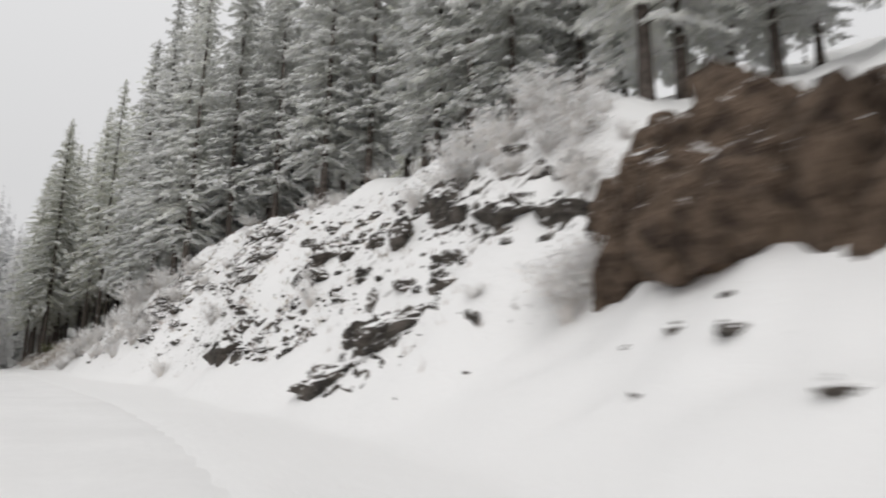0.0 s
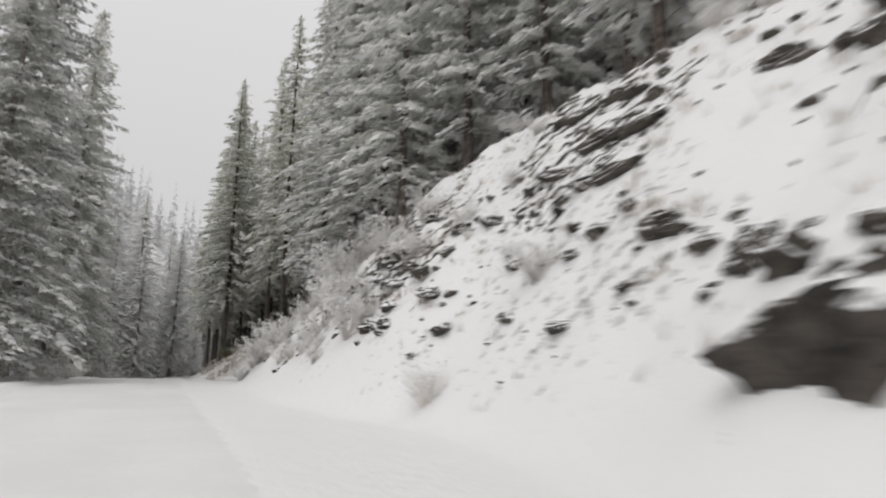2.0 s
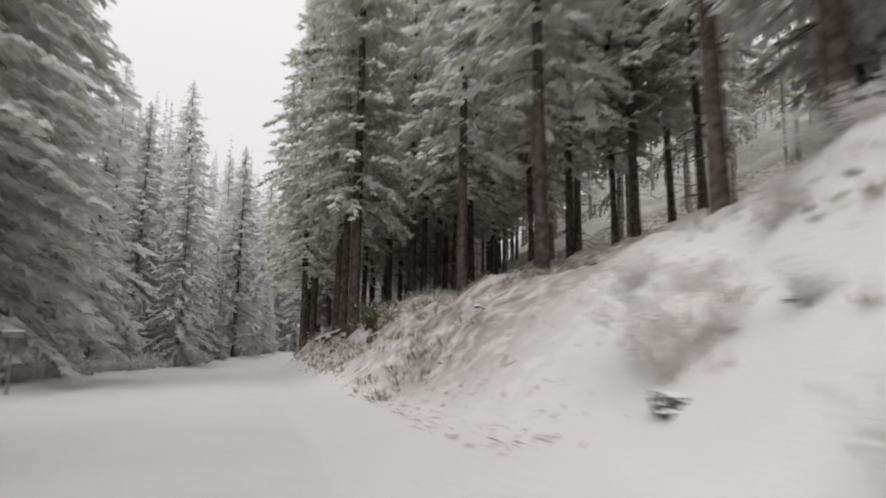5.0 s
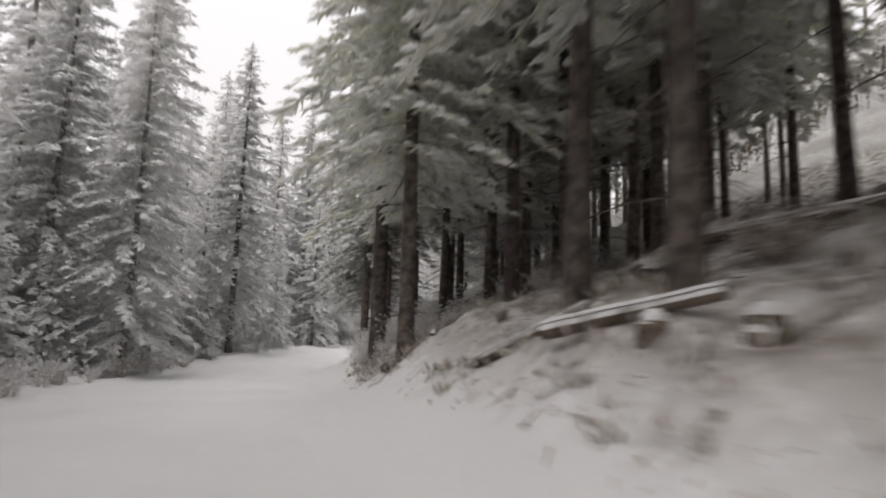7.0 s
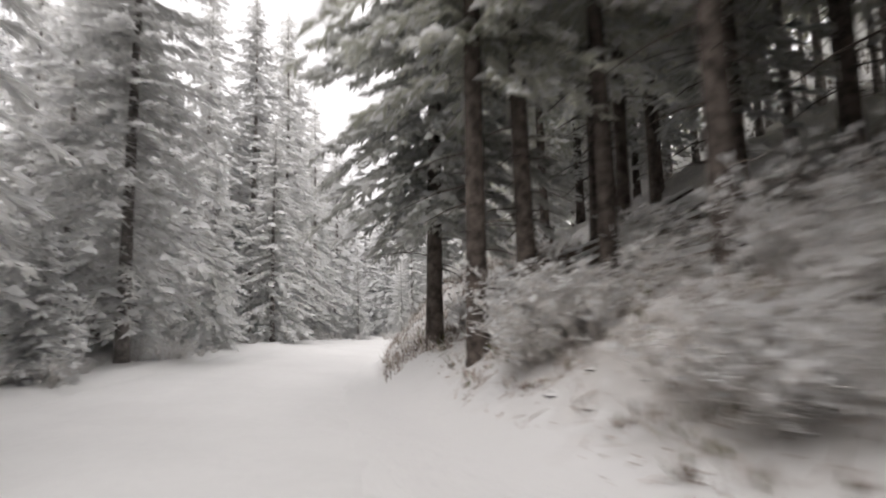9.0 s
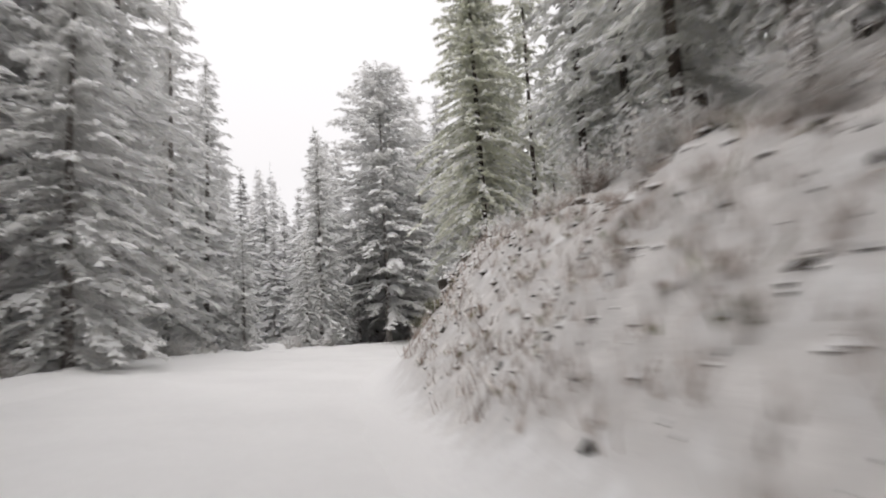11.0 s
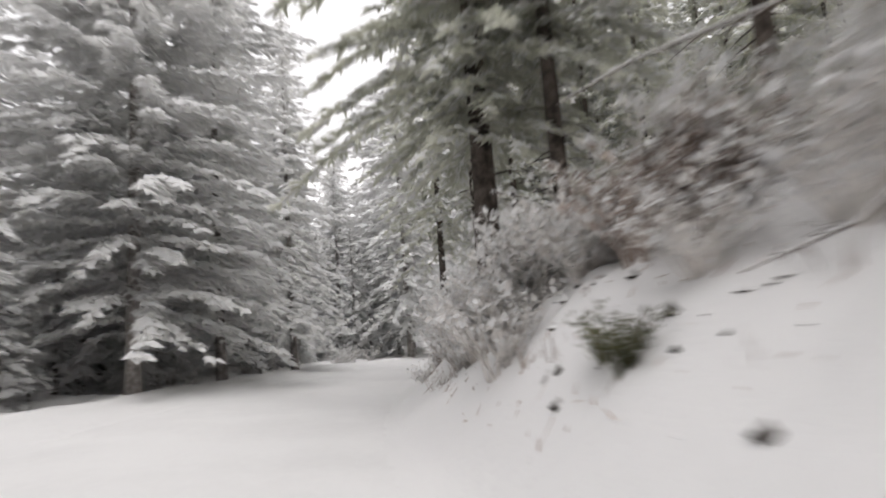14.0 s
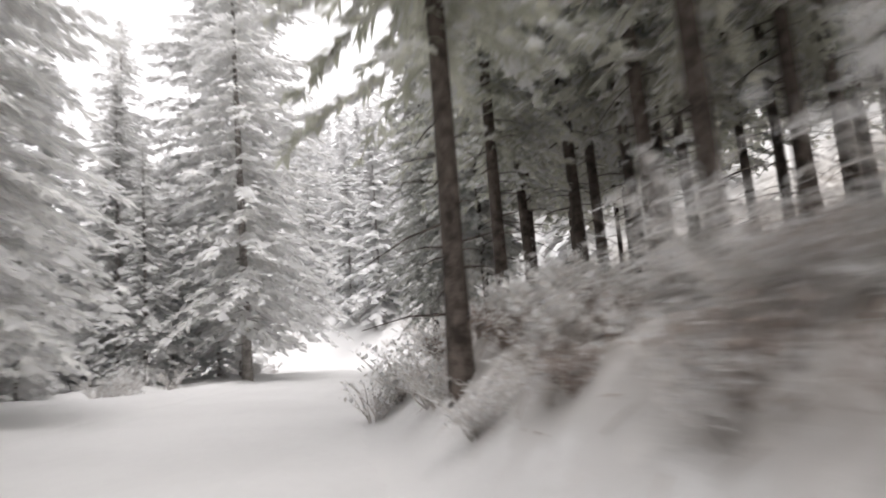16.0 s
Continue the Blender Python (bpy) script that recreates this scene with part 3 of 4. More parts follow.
# trees that stand out along the road: place and height
for px, py, tall in ((-30.8, 65.5, 29), (-25.9, 52.4, 27), (-32.9, 69.0, 24), (-24.2, 47.6, 24)):
    plant("shady_fir", px, py, tall)
for px, py, tall in ((-38.2, 94.0, 16.2), (-40.6, 110.9, 21.5), (-44.0, 113.6, 17), (-37.3, 77.8, 25), (-38.8, 84.5, 17), (-46.5, 100.8, 22), (-42.0, 94.5, 20), (-1.5, 177.9, 25), (-20.7, 164.2, 22), (-15.3, 168.9, 21)):
    plant("roadside_fir", px, py, tall)
for px, py, tall in ((-40.0, 118.2, 9), (-41.2, 121.6, 11), (-39.6, 128.6, 14), (-30.0, 163.2, 18.5), (-15.4, 175.6, 28), (-42.0, 211.0, 28), (-36.4, 223.0, 28), (-1.7, 188.6, 22), (-35.9, 148.2, 7.6), (-4.6, 181.0, 11.8), (-9.5, 181.5, 9), (-7.4, 184.5, 8), (-12.0, 183.0, 10), (-10.8, 178.0, 7)):
    plant("snowy_fir", px, py, tall)
for px, py, tall in ((-24.8, 160.8, 24.5), (3.1, 184.2, 27)):
    plant("roadside_pine", px, py, tall)
for px, py, tall in ((-38.9, 88.0, 4.5), (-40.0, 99.0, 4.0), (-39.6, 104.5, 3.4), (-31.6, 61.5, 4.2), (-29.5, 59.4, 3.4)):
    plant("young_fir", px, py, tall)
for px, py, tall in ((-15.2, 66.8, 27), (-17.4, 71.2, 26), (-12.0, 63.0, 28)):
    plant("grove_fir", px, py, tall)
for px, py, tall in ((-30.7, 105.0, 23), (2.4, 168.6, 19), (4.6, 171.2, 21), (0.8, 166.0, 17), (-15.4, 152.6, 8)):
    plant("dark_fir", px, py, tall)
for px, py, tall in ((-20.6, 146.8, 24), (-24.0, 137.5, 21)):
    plant("hanging_fir", px, py, tall)
for px, py, tall in ((-27.9, 90.65, 27), (-26.75, 87.55, 25), (-21.6, 73.7, 26)):
    plant("stout_grove_fir", px, py, tall)
for px, py, tall in ((-30.15, 101.4, 27), (-29.1, 101.9, 27), (-26.0, 104.9, 26), (-26.1, 106.6, 27), (-22.75, 77.45, 26), (-27.5, 97.6, 28), (-26.0, 96.2, 26), (-22.5, 97.0, 27), (-21.4, 93.2, 28), (-20.4, 84.4, 29), 
                     (-24.3, 91.2, 28), (-26.45, 84.1, 23), (-24.0, 86.4, 27), (-23.55, 79.6, 27), (-27.8, 101.2, 26), (-22.3, 88.5, 28), (-20.2, 145.0, 24), (-19.4, 141.3, 23), (-17.0, 151.2, 21), (-12.95, 158.4, 24), (-6.7, 161.0, 23), (-5.0, 159.7, 24), (-8.0, 156.9, 23), (-5.6, 158.0, 22), (-1.6, 162.8, 24), (-11.1, 155.3, 23), (-7.0, 154.4, 24), (-2.6, 160.0, 23), (1.6, 164.2, 23), (-3.4, 157.2, 22)):
    plant("grove_fir", px, py, tall)


def clear(px, py, gap):
    return all((px - a) ** 2 + (py - b) ** 2 > gap * gap for a, b in TREES)


def scatter(kind, count, s_from, s_to, d_from, d_to, low, high, gap, variants=3):
    made = tries = 0
    while made < count and tries < count * 25:
        tries += 1
        px, py = spot(random.uniform(s_from, s_to), random.uniform(d_from, d_to))
        ss, dd, _ = beside(px, py)
        bearing, far = math.degrees(math.atan2(px + 33.7, py - 119.0)), math.hypot(px + 33.7, py - 119.0)
        if -7.2 < bearing < 2.4 and 24 < far < 72:
            continue
        if -7.6 < dd[0] < 4.6 or (130 < ss[0] < 178 and -9.3 < dd[0] < 0) or (176 < ss[0] < 200 and -13 < dd[0] < 0) or not clear(px, py, gap):
            continue
        plant(kind, px, py, random.uniform(low, high), variants)
        made += 1


# firs down in the glade beyond the bend
for bearing, far, tall in ((-6.6, 66, 19), (-5.2, 78, 23), (-4.4, 62, 15), (-3.3, 84, 24), (-2.4, 70, 18), (-1.2, 80, 22), (-0.4, 64, 14), (0.8, 76, 19), (1.8, 66, 15), (2.3, 86, 22), (-7.0, 84, 25), (-0.2, 92, 24)):
    plant("back_fir", -33.7 + far * math.sin(math.radians(bearing)), 119.0 + far * math.cos(math.radians(bearing)), tall)
# tall firs along the brow of the first cut
for px, py, tall in ((-5.6, 48.2, 26), (-2.6, 46.0, 27), (-8.6, 53.5, 27), (0.4, 43.6, 27), (3.2, 41.0, 26), (-11.2, 60.0, 27), (-9.4, 57.0, 26), (6.0, 37.0, 25), (-6.8, 51.0, 28), (8.6, 33.0, 25)):
    plant("tall_fir", px, py, tall)
# left of the road
scatter("roadside_fir", 16, 72, 150, -13, -8.6, 17, 27, 3.6)
scatter("snowy_fir", 26, 70, 200, -16, -8.6, 9, 22, 3.2)
scatter("young_fir", 26, 74, 200, -11, -7.8, 2.2, 6.0, 1.8)
scatter("snowy_fir", 24, 152, 200, -13, -8.4, 4.5, 10, 2.2)
scatter("snowy_fir", 10, 160, 205, -16, -10, 10, 18, 2.6)
scatter("back_fir", 90, 66, 250, -34, -14, 15, 27, 3.2)
# right of the road
scatter("tall_fir", 30, 22, 66, 13.8, 21, 22, 29, 2.5)
scatter("tall_fir", 22, -10, 26, 14.2, 24, 18, 27, 2.4)
scatter("grove_fir", 22, 84, 122, 7.5, 20, 22, 30, 2.2)
scatter("grove_fir", 8, 72, 84, 10.0, 20, 24, 30, 2.4)
scatter("back_grove_fir", 36, 50, 165, 18, 38, 22, 30, 2.2)
scatter("tall_fir", 12, 108, 145, 7.5, 15, 17, 24, 2.4)
scatter("back_grove_fir", 22, 98, 150, 12, 26, 18, 26, 2.4)
scatter("grove_fir", 20, 165, 200, 8.0, 22, 18, 27, 2.4)
scatter("back_grove_fir", 14, -10, 60, 20, 38, 24, 30, 2.8)
scatter("back_fir", 26, 200, 290, 7, 30, 16, 26, 3.4)
scatter("back_fir", 20, 212, 262, 12, 40, 12, 22, 3.0)
scatter("young_fir", 14, 212, 255, 5.5, 16, 3, 8, 2.2)
scatter("back_grove_fir", 30, 60, 175, 36, 62, 22, 30, 2.8)
scatter("back_grove_fir", 34, 160, 225, 20, 46, 18, 26, 2.6)


# ---- far woods on the slopes across the valley ----
def far_woods():
    rng = random.Random(41)
    verts, faces, index = [], [], []
    for n in range(760):
        if n < 520:
            px, py = rng.uniform(-230, -30), rng.uniform(150, 360)
            if beside(px, py)[1][0] > -42:
                continue
        else:
            px, py = rng.uniform(45, 190), rng.uniform(180, 330)
        z0, tall = ground(px, py), rng.uniform(19, 31)
        reach = tall * rng.uniform(0.11, 0.15)
        tube([(px, py, z0 - 1), (px, py, z0 + tall)], [0.2, 0.02], 4, verts, faces)
        index.extend([0] * (len(faces) - len(index)))
        for k in range(58):
            f = (k + rng.random()) / 58
            a, z = rng.uniform(0, 6.28), z0 + tall * (0.08 + 0.92 * f)
            r = reach * (1 - f) ** 0.8 * rng.uniform(0.7, 1.15) + 0.15
            w = 0.42 * r + 0.2
            c, q, i = math.cos(a), math.sin(a), len(verts)
            verts.extend([(px, py, z), (px + c * r * 0.6 - q * w, py + q * r * 0.6 + c * w, z - 0.25 * r), (px + c * r, py + q * r, z - 0.5 * r), (px + c * r * 0.6 + q * w, py + q * r * 0.6 - c * w, z - 0.25 * r)])
            faces.append((i, i + 1, i + 2, i + 3))
            index.append(1 if rng.random() < 0.35 else 0)
    # the far needles carry the painted haze; the second slot is plain snow
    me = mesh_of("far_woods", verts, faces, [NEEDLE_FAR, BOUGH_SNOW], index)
    tagged(new("far_woods", me), "snow-covered fir forest on a distant hillside, its needle colour paled for haze", "forest", kind="stuff")


far_woods()


# ---- shrubs ----
def shrub_mesh(rng, tall, wide, stems, twig, snowy):
    verts, faces, index = [], [], []
    for n in range(stems):
        a = rng.uniform(0, 6.28)
        out = Vector((math.cos(a), math.sin(a), 0))
        long, spread = tall * rng.uniform(0.6, 1.1), wide * rng.uniform(0.2, 1.0)
        base = out * rng.uniform(0, 0.12)
        pts = []
        for k in range(5):
            f = k / 4
            pts.append(base + out * spread * f ** 1.4 + Vector((rng.uniform(-0.05, 0.05), rng.uniform(-0.05, 0.05), -0.15 + (long + 0.15) * f - 0.25 * spread * f * f)))
        tube(pts, [0.018, 0.014, 0.011, 0.008, 0.004], 3, verts, faces)
        index.extend([0] * (len(faces) - len(index)))
        for k in range(5):
            f = rng.uniform(0.25, 1.0)
            j = min(int(f * 4), 3)
            p = pts[j].lerp(pts[j + 1], f * 4 - j)
            b = a + rng.uniform(-1.6, 1.6)
            w = Vector((math.cos(b), math.sin(b), rng.uniform(-0.1, 0.9))).normalized() * rng.uniform(0.18, 0.45) * tall
            q = p + w
            side_w = w.cross(Vector((0.3, 0.2, 1))).normalized() * 0.009
            i = len(verts)
            verts.extend([tuple(p - side_w), tuple(p + side_w), tuple(q)])
            faces.append((i, i + 1, i + 2))
            index.extend([0] * (len(faces) - len(index)))
            for m in range(4):
                g = p.lerp(q, rng.uniform(0.2, 1.0))
                h = g + Vector((rng.uniform(-0.12, 0.12), rng.uniform(-0.12, 0.12), rng.uniform(-0.02, 0.12))) * tall
                side = Vector((-(h - g).y, (h - g).x, 0))
                if side.length < 1e-5:
                    continue
                side = side.normalized() * rng.uniform(0.014, 0.040)
                mid, i = g.lerp(h, 0.5), len(verts)
                verts.extend([tuple(g), tuple(mid + side), tuple(h), tuple(mid - side)])
                faces.append((i, i + 1, i + 2, i + 3))
                index.append(1 if rng.random() < snowy else 0)
    return verts, faces, index


SHRUBS = {}


def shrub_proto(kind, n, twig, snowy, label):
    verts, faces, index = shrub_mesh(random.Random(n + len(kind)), 1.0, 0.75, 30, twig, snowy)
    root = new(kind, None)
    root.empty_display_size = 0.1
    tagged(root, label, "shrub", kind.replace("_", " ") + "s")
    part("branchwork", mesh_of("branchwork", *trimmed(verts, faces, index, 0), [twig]), root)
    part("snow", mesh_of("snow", *trimmed(verts, faces, index, 1), [BOUGH_SNOW]), root, "flecks of snow caught on the twigs", "stuff")
    return root


def shrub(kind, px, py, size):
    twig, snowy, label = {"frosted_shrub": (TWIG, 0.75, "bare twiggy shrub white with frost and snow"),
                          "brown_shrub": (TWIG_BROWN, 0.35, "brown leafless shrub with a little snow"),
                          "olive_shrub": (OLIVE, 0.15, "olive green low shrub on the snowy bank")}[kind]
    m = pose(px, py, ground(px, py) - 0.03, random.uniform(-8, 8), random.uniform(-8, 8), random.uniform(0, 360)) @ Matrix.Diagonal((size * random.uniform(0.8, 1.3), size * random.uniform(0.8, 1.3), size * random.uniform(0.8, 1.15), 1))
    for n in (0, 1, 2):
        if (kind, n) not in SHRUBS:
            SHRUBS[kind, n] = shrub_proto(kind, n, twig, snowy, label)
            SHRUBS[kind, n].matrix_basis = m
            return SHRUBS[kind, n]
    proto = SHRUBS[kind, random.randrange(3)]
    sc = proto.scale
    return copy_thing(proto, m @ Matrix.Diagonal((1 / sc[0], 1 / sc[1], 1 / sc[2], 1)))


for px, py, size in ((5.6, 10.3, 1.1), (5.9, 11.3, 0.9), (1.8, 22.8, 0.8), (4.6, 12.9, 0.4), (-10.0, 49.6, 1.0), (-7.4, 41.4, 1.5), (-12.6, 53.6, 1.5), (-11.4, 51.0, 1.3), (-13.3, 53.7, 1.4), (-14.4, 54.2, 0.9),
                     (-8.6, 48.6, 0.9), (-6.0, 44.0, 1.6), (-9.6, 53.0, 0.7), (-12.0, 57.0, 0.7), (-14.6, 58.2, 1.2), (-7.0, 46.8, 1.4), (-4.6, 42.0, 1.3), (-8.3, 47.0, 1.7), (-8.7, 47.8, 1.8), (-7.7, 47.2, 1.6), (1.7, 21.95, 0.8), (-7.9, 41.8, 1.5), (-8.4, 43.0, 1.3), (-7.2, 40.4, 1.4), (-6.9, 39.0, 1.2), (-11.3, 49.8, 1.4), (-12.4, 51.9, 1.3), (-10.4, 45.8, 0.9), (-8.0, 39.7, 0.6), (5.4, 21.5, 0.9), (6.2, 18.4, 1.5), (6.9, 17.2, 1.4), (5.9, 19.6, 1.3), (7.4, 13.0, 1.2), (8.0, 11.0, 1.2), (8.4, 21.0, 1.4), (9.2, 19.0, 1.3), (7.9, 23.5, 1.2), (6.9, 15.8, 0.6), (7.6, 15.0, 1.3), (7.2, 16.6, 0.7), (6.6, 17.2, 0.5), (8.2, 14.4, 1.2), (8.0, 16.2, 1.3), (7.6, 13.7, 1.0), (6.2, 18.2, 1.0), (8.6, 15.3, 1.4), (7.0, 14.7, 0.5), (6.6, 16.2, 0.5), (5.95, 10.6, 0.7), (6.2, 10.2, 0.8), (6.3, 10.9, 0.8), (6.5, 10.4, 0.9), (6.1, 11.2, 0.8), (5.7, 18.4, 0.9), (5.2, 20.6, 0.9)):
    shrub("frosted_shrub", px, py, size)
for px, py, size in ((-26.5, 96.0, 1.3), (-26.2, 90.6, 1.0), (-22.0, 92.2, 1.2), (-20.2, 92.4, 1.3), (-19.2, 77.2, 1.2), (-29.7, 100.9, 1.0), (-29.9, 106.8, 0.8), (-29.1, 99.3, 1.0), (-27.3, 96.6, 1.3),
                     (-15.8, 153.1, 1.3), (-16.5, 151.4, 1.3), (-17.2, 150.0, 1.4), (-18.4, 148.0, 1.4), (-15.0, 154.8, 1.1), (-19.9, 149.1, 0.9), (-12.2, 157.0, 0.7), (-11.3, 158.1, 0.7), (-12.9, 156.9, 0.65), (-14.0, 156.4, 0.8), (-12.2, 159.4, 1.0)):
    shrub("frosted_shrub", px, py, size)
for px, py, size in ((-24.2, 140.2, 1.1), (-24.0, 139.0, 1.2), (-22.6, 140.6, 1.5), (-21.8, 142.0, 1.5), (-25.9, 135.7, 0.9), (-26.2, 133.9, 0.9), (-21.0, 144.2, 1.5), (-20.2, 145.4, 1.4)):
    shrub("frosted_shrub", px, py, size)
for px, py, size in ((-29.9, 126.0, 0.6), (-30.4, 123.3, 0.4), (-25.1, 140.5, 0.5), (-24.8, 140.9, 0.4), (-20.8, 72.4, 1.0), (-20.2, 70.4, 1.0)):
    shrub("olive_shrub", px, py, size)


def shrub_belt(kind, count, s_from, s_to, d_from, d_to, low, high):
    for n in range(count):
        px, py = spot(random.uniform(s_from, s_to), random.uniform(d_from, d_to))
        shrub(kind, px, py, random.uniform(low, high))


shrub_belt("frosted_shrub", 16, 8, 48, 9.5, 14, 0.4, 0.9)
shrub_belt("frosted_shrub", 26, 31, 62, 4.5, 9, 0.3, 0.8)
shrub_belt("frosted_shrub", 22, 88, 118, 3.2, 8, 0.5, 1.2)
shrub_belt("frosted_shrub", 16, 118, 150, 4.6, 8, 0.7, 1.4)
shrub_belt("brown_shrub", 4, 110, 150, 4.6, 8, 0.6, 1.2)
shrub_belt("frosted_shrub", 40, 151, 163, 2.5, 5.5, 0.6, 1.1)
shrub_belt("brown_shrub", 5, 138, 156, 4.4, 8, 0.6, 1.2)
shrub_belt("frosted_shrub", 18, 138, 151, 4.0, 7, 0.7, 1.4)
shrub_belt("frosted_shrub", 22, 163, 177, 2.0, 5.5, 0.4, 0.8)
shrub_belt("frosted_shrub", 16, 151, 157, 2.4, 4.0, 1.1, 1.5)
shrub_belt("brown_shrub", 12, 163, 178, 2.6, 7, 0.4, 0.7)
shrub_belt("frosted_shrub", 10, 176, 205, 2.6, 7, 0.6, 1.3)
shrub_belt("frosted_shrub", 12, 98, 106, 3.4, 6.5, 0.7, 1.3)
shrub_belt("brown_shrub", 14, 163, 174, 2.2, 4.5, 0.35, 0.6)
shrub_belt("frosted_shrub", 14, 163, 175, 1.9, 4.5, 0.4, 0.8)
shrub_belt("frosted_shrub", 36, 38, 60, 4.7, 7.5, 0.35, 0.9)
shrub_belt("brown_shrub", 6, 139, 150, 3.6, 5, 0.5, 0.9)
for px, py, size in ((-23.6, 141.2, 1.3), (-23.0, 141.6, 1.2), (-23.3, 140.6, 1.1)):
    shrub("brown_shrub", px, py, size)
shrub("frosted_shrub", -10.1, 161.7, 1.25)
shrub("frosted_shrub", -10.6, 162.0, 1.1)
for px, py, size in ((-20.9, 147.7, 1.4), (-20.3, 147.9, 1.5), (-20.0, 148.4, 1.3), (-21.3, 147.2, 1.2)):
    shrub("frosted_shrub", px, py, size)
shrub_belt("brown_shrub", 12, 163, 180, 2.6, 8, 0.4, 0.8)
shrub_belt("brown_shrub", 16, 72, 106, 3.4, 9, 0.4, 0.9)
shrub_belt("frosted_shrub", 11, 84, 101, 2.8, 4.8, 0.3, 0.55)
shrub_belt("brown_shrub", 8, 83, 100, 2.8, 4.8, 0.3, 0.5)


def verge_brush():
    """Low frosted brush along the far verge and round the next bend, too thick to count."""
    rng = random.Random(77)
    forms = [shrub_mesh(random.Random(90 + n), 1.0, 0.75, 16, TWIG, 0.7) for n in range(4)]
    verts, faces, index = [], [], []
    for count, s_from, s_to, d_from, d_to, low, high in ((110, 56, 122, -6.8, -5.0, 0.4, 1.0), (36, 122, 190, -9.6, -7.4, 0.5, 1.1), (22, 192, 214, 3.2, 9, 0.7, 1.5), (26, 190, 240, -12, -7.6, 0.7, 1.5), (36, 214, 250, 4, 16, 0.9, 1.9)):
        for n in range(count):
            px, py = spot(rng.uniform(s_from, s_to), rng.uniform(d_from, d_to))
            size, a = rng.uniform(low, high), rng.uniform(0, 6.28)
            c, q, z, i = math.cos(a) * size, math.sin(a) * size, ground(px, py) - 0.03, len(verts)
            v, f, k = rng.choice(forms)
            verts.extend((px + c * x - q * y, py + q * x + c * y, z + size * h) for x, y, h in v)
            faces.extend(tuple(i + j for j in face) for face in f)
            index.extend(k)
    me = mesh_of("verge_brush", verts, faces, [TWIG, BOUGH_SNOW], index)
    tagged(new("verge_brush", me), "low bare brush white with snow along the road verge", "brush", kind="stuff")


verge_brush()


# ---- rocks and cliffs ----
def rock_mesh(name, seed, detail, jag, mat, flat=0.75, facets=14):
    bm = bmesh.new()
    bmesh.ops.create_icosphere(bm, subdivisions=detail, radius=1.0)
    rng = random.Random(seed)
    off = Vector((seed * 7.3, seed * 3.1, seed * 5.7))
    cuts = [(Vector((rng.uniform(-1, 1), rng.uniform(-1, 1), rng.uniform(-0.6, 1))).normalized(), rng.uniform(0.55, 0.85)) for _ in range(facets)]
    for v in bm.verts:
        for w, lim in cuts:
            over = v.co.dot(w) - lim
            if over > 0:
                v.co -= w * over
        n = noise.fractal(v.co * 1.6 + off, 1.0, 2.0, 4)
        v.co *= 1 + jag * n
        v.co += Vector(noise.noise_vector(v.co * 5 + off)) * jag * 0.18
        v.co += v.co.normalized() * jag * 0.22 * noise.fractal(Vector((v.co.x * 4, v.co.y * 4, v.co.z * 11)) + off, 1.0, 2.0, 3)
        v.co.z *= flat
    me = bpy.data.meshes.new(name)
    bm.to_mesh(me)
    bm.free()
    me.materials.append(mat)
    return me


ROCKS = [rock_mesh("rock", 3 + n, 3, 0.30, ROCK) for n in range(6)]
BOULDERS = [rock_mesh("rock", 31 + n, 4, 0.30, ROCK) for n in range(6)]


PEBBLES = [rock_mesh("pebble", 3 + n, 2, 0.30, ROCK) for n in range(6)]
STREWN = []


def rock(px, py, size, stretch=1.0):
    """A loose rock; the small ones are gathered into one strewn mass."""
    m = pose(px, py, ground(px, py) + size * 0.02, random.uniform(-18, 18), random.uniform(-18, 18), random.uniform(0, 360)) @ Matrix.Diagonal((size * stretch, size, size * random.uniform(0.7, 1.0), 1))
    if size < 0.135:
        STREWN.append((random.choice(PEBBLES), m))
        return
    ob = new("rock", random.choice(BOULDERS if size > 0.45 else ROCKS))
    ob.matrix_basis = m
    tagged(ob, "dark brown rock with snow on top, on the bank" if size > 0.35 else "small dark stone sticking out of the snow", "rock", "rocks on the bank")


def boulder(px, py, wide, tall, deep=0.0):
    """A rock set into the bank, its long side along the road, its face upright."""
    k = int(np.abs(SPINE[:, 0] - px + 1j * (SPINE[:, 1] - py)).argmin())
    turn = math.degrees(math.atan2(TANGENT[k, 1], TANGENT[k, 0])) + random.uniform(-18, 18)
    deep = deep or 0.8 * wide
    ob = new("rock", random.choice(BOULDERS))
    ob.matrix_basis = pose(px, py, ground(px, py) - 0.10 * tall, random.uniform(-9, 9), random.uniform(-12, 12), turn) @ Matrix.Diagonal((0.58 * wide, 0.5 * deep, 0.72 * tall, 1))
    tagged(ob, "dark brown boulder set in the bank, capped with snow" if tall > 0.45 else "flat dark rock edge showing through the snow", "rock", "rocks on the bank")
    for n in range(3 if wide > 0.75 else 1):
        a = random.uniform(0, 6.28)
        qx, qy = px + 0.75 * wide * math.cos(a), py + 0.75 * wide * math.sin(a)
        if ground(qx, qy) - beside(qx, qy)[2][0] < 0.4:
            continue
        rock(qx, qy, wide * random.uniform(0.09, 0.22), random.uniform(1.0, 1.7))


